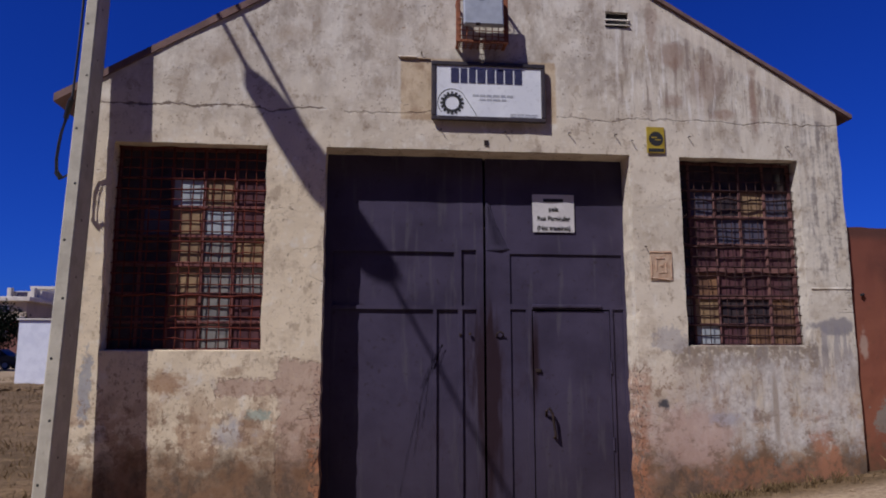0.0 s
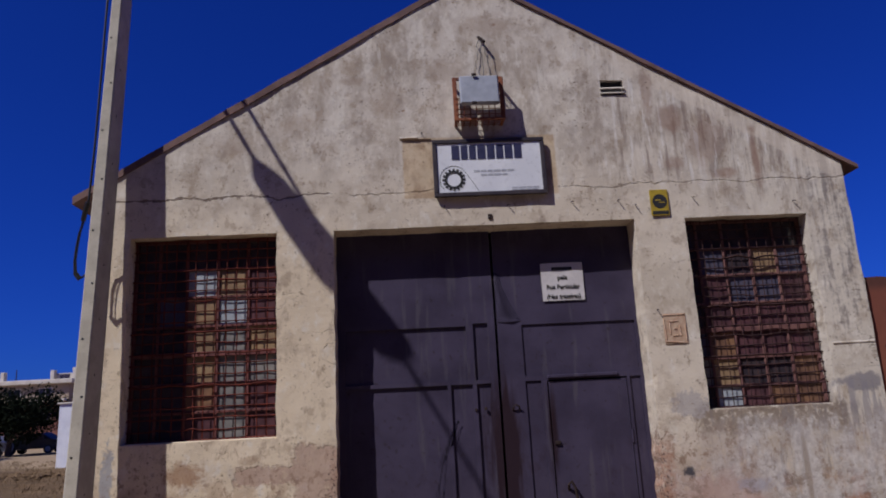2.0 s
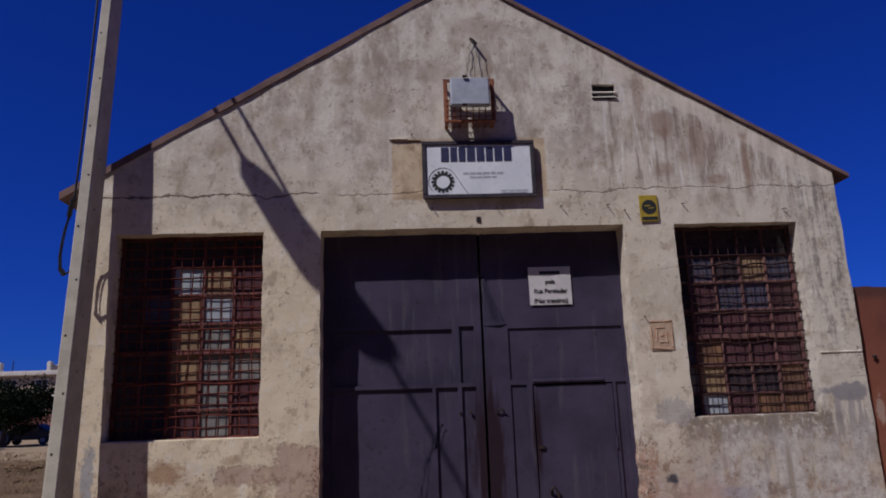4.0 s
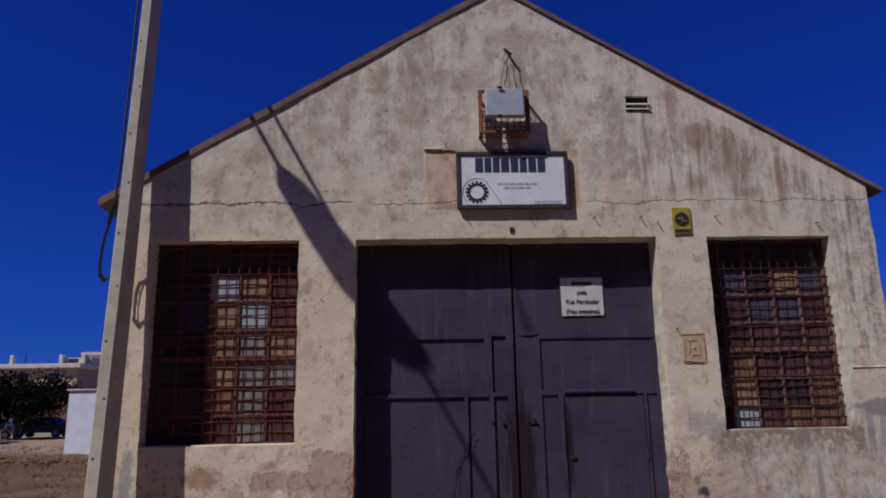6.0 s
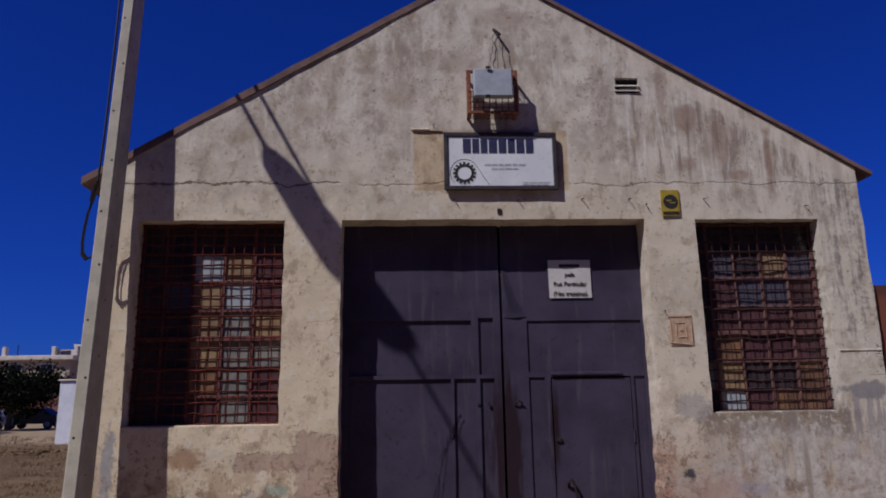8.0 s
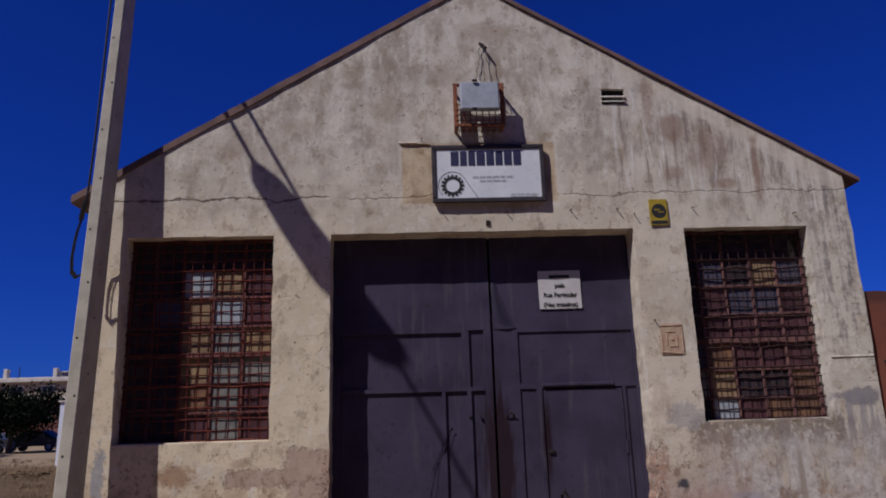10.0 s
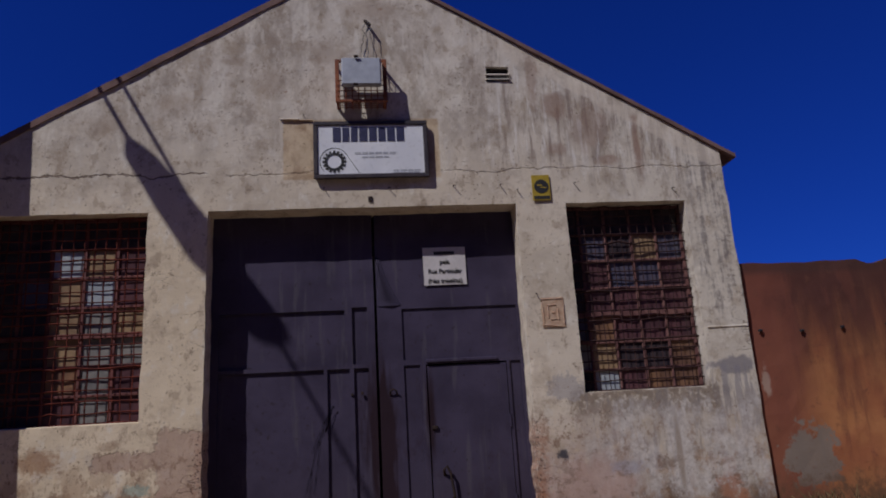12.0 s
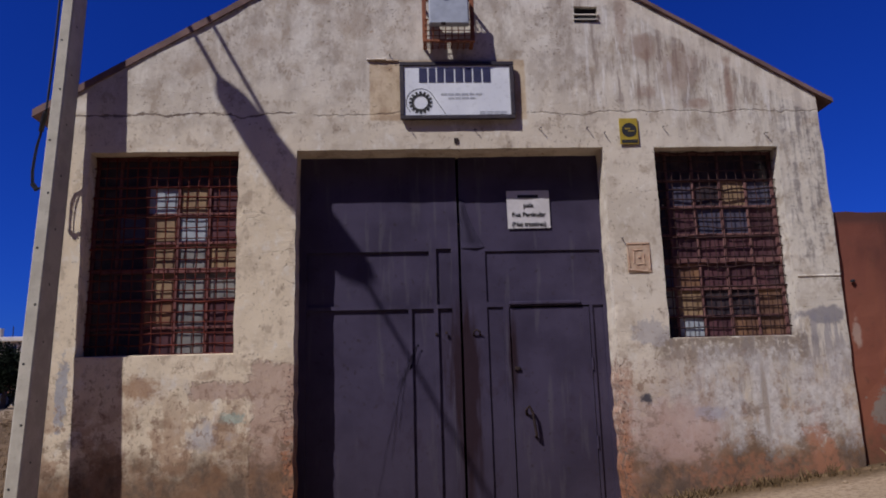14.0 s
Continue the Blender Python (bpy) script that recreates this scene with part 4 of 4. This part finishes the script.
for a, b, s in (((0.075, -0.055, 5.69), (0.08, -0.10, 5.14), 0.02), ((0.06, -0.03, 5.73), (0.01, -0.03, 5.34), 0.03), ((0.105, -0.085, 5.64), (0.15, -0.14, 5.15), 0.02)):
    pts = [Vector(a).lerp(Vector(b), k / 10) + Vector((s * wob(k * 0.5, a[0], s * 9), 0, 0)) for k in range(11)]
    part("wire", tube(bmesh.new(), pts, 0.0038, 5), CABLE, bracket)

# ---- the concrete pole with its lamp, cables ----
def pole_x(z):
    return -3.789 + 0.010 * (z - 3.0)


def pole_y(z):
    return -0.408 + 0.036 * z


pole = thing("utility_pole", (pole_x(0), pole_y(0), 0), "tall pale concrete utility pole with step holes", "pole")
bm = bmesh.new()
rings = []
for k in range(28):
    z = -0.4 + 8.9 * k / 27
    w, d = 0.064 - 0.0018 * z, 0.172 - 0.007 * z
    c = 0.012
    prof = [(-w + c, -d), (w - c, -d), (w, -d + c), (w, d - c), (w - c, d), (-w + c, d), (-w, d - c), (-w, -d + c)]
    rings.append([bm.verts.new((pole_x(z) + a + 0.002 * wob(a * 30, z, 1, 2.0), pole_y(z) + b, z)) for a, b in prof])
for u, v in zip(rings, rings[1:]):
    for k in range(8):
        bm.faces.new((u[k], u[(k + 1) % 8], v[(k + 1) % 8], v[k]))
bm.faces.new(rings[0]), bm.faces.new(rings[-1])
part("shaft", bm, CONCRETE, pole)
for k in range(14):
    z = 0.45 + 0.52 * k
    x = pole_x(z) + (0.02 if k % 2 else -0.02)
    d = 0.172 - 0.007 * z
    part("step_hole", tube(bmesh.new(), [(x, pole_y(z) - d - 0.002, z), (x, pole_y(z) - d + 0.01, z)], 0.012, 8), BLACK, pole)
    part("step_hole", tube(bmesh.new(), [(pole_x(z) + 0.066 - 0.0018 * z, pole_y(z) - 0.02, z + 0.2), (pole_x(z) + 0.05, pole_y(z) - 0.02, z + 0.2)], 0.012, 8), BLACK, pole)
# street lamp on a long arm at the pole's head, and the wire that leaves it
root = Vector((-3.749, -0.26, 6.77))
bend = root + Vector((-0.475, -1.276, 0.383))
tip = bend + Vector((-0.115, -1.004, 0.20))
lamp = thing("street_lamp", root, "long street lamp on a thin arm at the pole's head", "street lamp")
part("arm", tube(bmesh.new(), [(pole_x(6.74), pole_y(6.74), 6.74), root, root.lerp(bend, 0.5), bend, bend.lerp(tip, 0.1)], 0.022, 8), STEEL, lamp)
bm = bmesh.new()
secs = []
for f2, w, h in ((0.0, 0.03, 0.03), (0.07, 0.10, 0.06), (0.14, 0.16, 0.07), (0.5, 0.215, 0.08), (0.85, 0.235, 0.08), (0.96, 0.17, 0.05), (1.0, 0.05, 0.02)):
    c = bend.lerp(tip, f2)
    secs.append([bm.verts.new(c + Vector((w * math.cos(a * math.tau / 10), -0.1 * w * math.cos(a * math.tau / 10), h * math.sin(a * math.tau / 10)))) for a in range(10)])
for u, v in zip(secs, secs[1:]):
    for k in range(10):
        bm.faces.new((u[k], u[(k + 1) % 10], v[(k + 1) % 10], v[k]))
bm.faces.new(secs[0]), bm.faces.new(secs[-1])
part("lamp_head", bm, STEEL, lamp, "long rounded grey lamp head")


def hang(a, b, sag, n, r, ob, name="cable", sides=6):
    a, b = Vector(a), Vector(b)
    pts = [a.lerp(b, k / n) - Vector((0, 0, sag * 4 * (k / n) * (1 - k / n))) for k in range(n + 1)]
    return part(name, tube(bmesh.new(), pts, r, sides), CABLE, ob)


wire_a = Vector((-3.745, -0.24, 7.21))
over = thing("overhead_wire", wire_a, "thick black overhead wire leaving the pole", "cable")
hang(wire_a, wire_a + Vector((-0.183, -1, 0.0)) * 26, 0.25, 20, 0.022, over)
part("hook", tube(bmesh.new(), [(pole_x(7.21), pole_y(7.21), 7.21), wire_a], 0.02, 6), IRON, over)
drop = thing("pole_cable", (pole_x(3), -0.44, 3.2), "black cable down the pole ending in a hanging loop", "cable")
cx = lambda z: pole_x(z) - 0.079 + 0.0018 * z
fy = lambda z: pole_y(z) - 0.160 + 0.007 * z
pts = [(cx(z) - 0.018 - 0.022 * max(0.0, z - 5.4) + 0.008 * wob(z, 1, 2, 1.0), fy(z), z) for z in [7.1 - 0.23 * k for k in range(15)]]
part("run", tube(bmesh.new(), pts, 0.011, 6), CABLE, drop)
z0 = pts[-1][2]
ex, yl = pts[-1][0], fy(z0)
loop = [(ex, yl, z0), (ex - 0.055, yl + 0.06, z0 - 0.10), (ex - 0.105, yl + 0.13, z0 - 0.20), (ex - 0.145, yl + 0.16, z0 - 0.30), (ex - 0.165, yl + 0.17, z0 - 0.42), (ex - 0.175, yl + 0.17, z0 - 0.56), (ex - 0.165, yl + 0.17, z0 - 0.68), (ex - 0.12, yl + 0.17, z0 - 0.74), (ex - 0.06, yl + 0.17, z0 - 0.70)]
part("loop", tube(bmesh.new(), loop, 0.011, 6), CABLE, drop)
strand = [(x + 0.022 + 0.012 * wob(n, 4, 2, 1.0), y - 0.014, z + 0.015) for n, (x, y, z) in enumerate(loop[2:8])]
part("strand", tube(bmesh.new(), strand, 0.006, 5), CABLE, drop)
part("splice", tube(bmesh.new(), [(ex - 0.01, yl + 0.01, z0 - 0.02), (ex - 0.055, yl + 0.06, z0 - 0.10), (ex - 0.09, yl + 0.11, z0 - 0.17)], 0.025, 8), CABLE, drop, "thick black cable splice")
part("end_cap", tube(bmesh.new(), [(ex - 0.165, yl + 0.17, z0 - 0.68), (ex - 0.12, yl + 0.17, z0 - 0.74)], 0.02, 6), CABLE, drop)

# ---- far side of the field ----
def at(az, dist, z=0.0):
    """A place by its bearing from the usual standpoint, degrees to the right of straight ahead."""
    return Vector((-0.95 + dist * math.sin(radians(az)), -7.0 + dist * math.cos(radians(az)), z))


shed_c = at(-25.35, 36)
gz = ground_z(shed_c.x, shed_c.y)
shed = thing("shed", (shed_c.x + 2.5, shed_c.y + 1.5, gz), "low white-painted shed with a flat roof", "shed")
part("wall", B(shed_c.x, shed_c.x + 6, shed_c.y, shed_c.y + 3, gz - 0.3, gz + 2.70), WHITE, shed)
part("roof", B(shed_c.x - 0.08, shed_c.x + 6.1, shed_c.y - 0.08, shed_c.y + 3.1, gz + 2.703, gz + 2.78, 0.02), BONE, shed)

FACADE = plain("ochre_facade", (0.36, 0.28, 0.20), (0.30, 0.235, 0.17), 0.8, 0.9)
BRICKRED = plain("red_brick_base", (0.20, 0.085, 0.06), (0.15, 0.065, 0.05), 2.0, 0.9)
c = at(-27.0, 84)
gz = -0.50
bl = thing("apartment_building", (c.x, c.y, gz), "flat-roofed cream apartment building with small dark windows", "building")
bx0, bx1, by = c.x - 26, c.x + 3.4, c.y
part("wall", B(bx0, bx1, by, by + 12, gz - 0.5, gz + 7.35), FACADE, bl)
part("base_storey", B(bx0 + 0.1, bx1 - 0.1, by - 0.03, by - 0.002, gz - 0.4, gz + 5.5), BRICKRED, bl)
part("balcony_slab", B(bx0, bx1 - 0.05, by - 0.9, by - 0.035, gz + 5.55, gz + 5.8, 0.03), BONE, bl)
part("roof", B(bx0 - 0.5, bx1 + 0.5, by - 0.6, by + 12.4, gz + 7.352, gz + 7.8, 0.05), BONE, bl)


def far_window(parent, wx, wy, wz, w, h):
    """A framed window with two panes, flat against a far wall."""
    fr = part("window", B(wx, wx + w, wy - 0.06, wy - 0.033, wz, wz + h), BONE, parent)
    for a, b in ((0.1, w / 2 - 0.035), (w / 2 + 0.035, w - 0.1)):
        part("pane", B(wx + a, wx + b, wy - 0.08, wy - 0.062, wz + 0.1, wz + h - 0.1), GLASSES["d"], fr)


for k in range(9):
    for wz in (gz + 1.0, gz + 3.4, gz + 6.0):
        far_window(bl, bx1 - 3.0 - 3.1 * k, by, wz, 1.35, 1.0)
part("penthouse", B(bx1 - 2.7, bx1 + 0.2, by + 2.5, by + 8, gz + 7.802, gz + 8.6), BONE, bl)
for px in (bx1 - 2.9, bx1 - 0.6, bx1 - 8.0):
    part("chimney", B(px, px + 0.4, by + 1.8, by + 2.4, gz + 7.802, gz + 8.9, 0.03), BONE, bl)
part("window", B(bx1 - 2.2, bx1 - 1.2, by + 2.46, by + 2.498, gz + 7.95, gz + 8.5), GLASSES["d"], bl)
part("aerial", tube(bmesh.new(), [(bx1 - 7.0, by + 3, gz + 7.8), (bx1 - 7.0, by + 3, gz + 9.2)], 0.05, 5), IRON, bl)

c = at(-23.4, 95)
b2 = thing("apartment_building", (c.x, c.y, gz), "distant pale apartment block with balconies and dark openings", "building")
part("wall", B(c.x - 2.2, c.x + 9, c.y, c.y + 10, gz - 0.5, gz + 9.7), BONE, b2)
part("roof", B(c.x - 2.4, c.x + 9.3, c.y - 0.3, c.y + 10.3, gz + 9.703, gz + 10.0), BONE, b2)
part("roof_hut", B(c.x + 0.2, c.x + 4, c.y + 2, c.y + 6, gz + 10.003, gz + 10.7), FACADE, b2)
for k in range(3):
    for wz in (gz + 1.6, gz + 4.6, gz + 7.6):
        far_window(b2, c.x - 0.6 + 3.2 * k, c.y, wz, 1.5, 1.3)
        part("balcony", B(c.x - 1.0 + 3.2 * k, c.x + 1.3 + 3.2 * k, c.y - 1.1, c.y - 0.1, wz - 1.0, wz - 0.1, 0.04), WHITE, b2)


def leaf_material():
    n = Nodes("dark_green_leaves", 0.8, 0.0, 0.05)
    r = n.t.nodes.new("ShaderNodeNewGeometry")
    return n.done(n.mix(r.outputs["Random Per Island"], (0.003, 0.006, 0.003), (0.010, 0.013, 0.006)))


LEAF = leaf_material()
BARK = plain("grey_bark", (0.10, 0.075, 0.055), (0.07, 0.05, 0.04), 10, 0.9)


def tree(place, h, r, seed):
    rnd = random.Random(seed)
    t = thing("tree", place, "dense dark-leaved round tree beside parked cars", "tree")
    bm = bmesh.new()
    tube(bm, [place + Vector((0, 0, -0.2)), place + Vector((0.1, 0, h * 0.25)), place + Vector((0, 0.1, h * 0.55))], 0.22, 8, 0.12)
    for k in range(7):
        a = k * 2.4
        tube(bm, [place + Vector((0, 0, h * (0.25 + 0.03 * k))), place + Vector((math.cos(a) * r * 0.5, math.sin(a) * r * 0.5, h * (0.45 + 0.05 * k)))], 0.09, 6, 0.03)
    part("trunk", bm, BARK, t)
    verts, faces = [], []
    lumps = [(Vector((rnd.uniform(-1, 1) * r * 0.7, rnd.uniform(-1, 1) * r * 0.7, h * rnd.uniform(0.36, 0.80))), r * rnd.uniform(0.30, 0.52)) for _ in range(22)]
    for _ in range(12000):
        c, q = rnd.choice(lumps)
        d = Vector((rnd.gauss(0, 1), rnd.gauss(0, 1), rnd.gauss(0, 1))).normalized() * q * rnd.uniform(0.55, 1.08)
        p0 = place + c + d
        u = Vector((rnd.gauss(0, 1), rnd.gauss(0, 1), rnd.gauss(0, 1))).normalized()
        v = u.orthogonal().normalized()
        s = rnd.uniform(0.07, 0.14)
        k = len(verts)
        verts += [p0 - u * s, p0 + v * s * 0.5, p0 + u * s, p0 - v * s * 0.5]
        faces.append((k, k + 1, k + 2, k + 3))
    me = bpy.data.meshes.new("crown")
    me.from_pydata(verts, [], faces)
    me.materials.append(LEAF)
    cr = new("crown", me)
    cr.parent = t
    cr.matrix_parent_inverse = Matrix.Translation(-place)
    return t


c = at(-28.3, 58)
tree(Vector((c.x, c.y, ground_z(c.x, c.y))), 4.5, 3.0, 4)
c = at(-33.0, 50)
tree(Vector((c.x, c.y, ground_z(c.x, c.y))), 4.6, 2.6, 9)


def car(place, paint, label, seed):
    """A parked saloon seen from its side, along x."""
    t = thing("car", place, label, "car", "parked cars")
    prof = [(-2.1, 0.35), (-2.12, 0.72), (-1.95, 0.86), (-1.15, 0.93), (-0.55, 1.40), (0.75, 1.43), (1.45, 0.98), (2.0, 0.92), (2.12, 0.66), (2.08, 0.35)]
    bm = bmesh.new()
    ring = []
    for y, s in ((-0.82, 0.97), (-0.70, 1.0), (0.70, 1.0), (0.82, 0.97)):
        ring.append([bm.verts.new(place + Vector((a * s, y * (0.82 if b > 1.2 else 1.0), b))) for a, b in prof])
    n = len(prof)
    for u, v in zip(ring, ring[1:]):
        for k in range(n):
            bm.faces.new((u[k], u[(k + 1) % n], v[(k + 1) % n], v[k]))
    bm.faces.new(ring[0]), bm.faces.new(ring[-1][::-1])
    body = part("body", bm, paint, t)
    for a, b, c2, d in ((-0.85, -0.05, 0.96, 1.33), (0.02, 0.95, 0.96, 1.33)):
        part("side_window", B(place.x + a, place.x + b, place.y - 0.835, place.y - 0.80, place.z + c2, place.z + d, 0.01), GLASSES["d"], body)
    for a in (-1.3, 1.3):
        w = part("wheel", tube(bmesh.new(), [(place.x + a, place.y - 0.86, place.z + 0.31), (place.x + a, place.y - 0.62, place.z + 0.31)], 0.31, 16), BLACK, t)
        part("rim", tube(bmesh.new(), [(place.x + a, place.y - 0.875, place.z + 0.31), (place.x + a, place.y - 0.862, place.z + 0.31)], 0.19, 12), STEEL, w)
        part("wheel", tube(bmesh.new(), [(place.x + a, place.y + 0.62, place.z + 0.31), (place.x + a, place.y + 0.86, place.z + 0.31)], 0.31, 16), BLACK, t)
    part("headlight", B(place.x - 2.13, place.x - 2.06, place.y - 0.7, place.y - 0.45, place.z + 0.62, place.z + 0.74, 0.01), STEEL, t)


PAINT_D = plain("dark_car_paint", (0.02, 0.022, 0.03), (0.03, 0.03, 0.04), 3, 0.4, bump=0.0)
PAINT_W = plain("silver_car_paint", (0.5, 0.52, 0.55), (0.45, 0.47, 0.5), 3, 0.2, bump=0.0)
for az, dist, paint, lab, sd in ((-26.7, 60, PAINT_D, "dark parked saloon car under a tree", 1), (-29.6, 61, PAINT_W, "silver parked saloon car by a tree", 2), (-34.5, 60, PAINT_D, "dark parked saloon car by the field", 3)):
    c = at(az, dist)
    car(Vector((c.x, c.y, ground_z(c.x, c.y))), paint, lab, sd)

# ---- an added wall behind the viewer, never in view, to cut the sky light ----
solid("wall_sky_block", B(-34, 34, -17.0, -16.0, -0.4, 14.0), plain("sky_block_render", (0.30, 0.22, 0.17), (0.24, 0.175, 0.135), 0.7, 0.9), "unseen plain wall added behind the viewer to cut sky light", "wall", "structure")

# ---- dry grass, rubble ----
def grass_material():
    n = Nodes("dry_grass", 0.9, 0.0, 0.1)
    r = n.t.nodes.new("ShaderNodeNewGeometry")
    return n.done(n.mix(r.outputs["Random Per Island"], (0.20, 0.13, 0.065), (0.085, 0.058, 0.03)))


DRY = grass_material()


def blades(name, spots, label):
    verts, faces = [], []
    rnd = random.Random(5)
    for x, y, h, n, spread in spots:
        for _ in range(n):
            bx, by2 = x + rnd.gauss(0, spread), y + rnd.gauss(0, spread)
            if by2 > -0.02 and XL - 0.05 < bx < 14 and by2 < 14:
                by2 = -0.02 - abs(rnd.gauss(0, 0.03))
            z = ground_z(bx, by2) - 0.01
            a, l = rnd.uniform(0, math.tau), h * rnd.uniform(0.4, 1.2)
            w = 0.004 + 0.003 * rnd.random() + 0.002 * h
            lean = l * rnd.uniform(0.1, 0.8)
            ca, sa = math.cos(a), math.sin(a)
            k = len(verts)
            verts += [(bx - sa * w, by2 + ca * w, z), (bx + sa * w, by2 - ca * w, z), (bx + ca * lean * 0.4 + sa * w * 0.6, by2 + sa * lean * 0.4 - ca * w * 0.6, z + l * 0.6), (bx + ca * lean, by2 + sa * lean, z + l)]
            faces += [(k, k + 1, k + 2), (k, k + 2, k + 3)]
    me = bpy.data.meshes.new(name)
    me.from_pydata(verts, [], faces)
    me.materials.append(DRY)
    return tagged(new(name, me), label, "grass", kind="stuff")


rnd = random.Random(11)
clumps = [(rnd.uniform(1.65, 7.5), rnd.uniform(0.03, 0.22), rnd.uniform(0.02, 0.08) + (0.07 if k % 9 == 0 else 0.0)) for k in range(46)]
spots = []
for _ in range(420):
    cx1, cw, ch = rnd.choice(clumps)
    spots.append((cx1 + rnd.gauss(0, cw), -0.05 - abs(rnd.gauss(0, 0.09)), ch * rnd.uniform(0.5, 1.3), 10, 0.035))
blades("wall_weeds", spots, "dry weeds along the foot of the wall")
blades("field_grass", [(rnd.uniform(-34, -4.3), rnd.uniform(-2, 30), rnd.uniform(0.05, 0.16), 16, 0.22) for _ in range(3000)], "withered tufts of grass over the field")


def rubble(cx0, cy0, spread, count, size, label, seed):
    r2 = random.Random(seed)
    bm = bmesh.new()
    for _ in range(count):
        x, y = cx0 + r2.gauss(0, spread), cy0 + r2.gauss(0, spread * 0.5)
        s = size * r2.uniform(0.4, 1.3)
        made = bmesh.ops.create_icosphere(bm, subdivisions=1, radius=s)["verts"]
        for v in made:
            v.co *= 1 + 0.3 * wob(v.co.x + x, v.co.y, v.co.z + y, 3.0 / s)
            v.co.z *= 0.6
            v.co += Vector((x, y, ground_z(x, y) + s * 0.25))
    return solid("rubble", bm, SOIL, label, "rubble", "stuff")


cc = at(-25.0, 32)
rubble(cc.x, cc.y, 1.5, 240, 0.11, "heap of brown earth clods by the shed", 3)
rubble(5.2, -0.5, 1.3, 40, 0.03, "small stones along the wall's foot", 6)
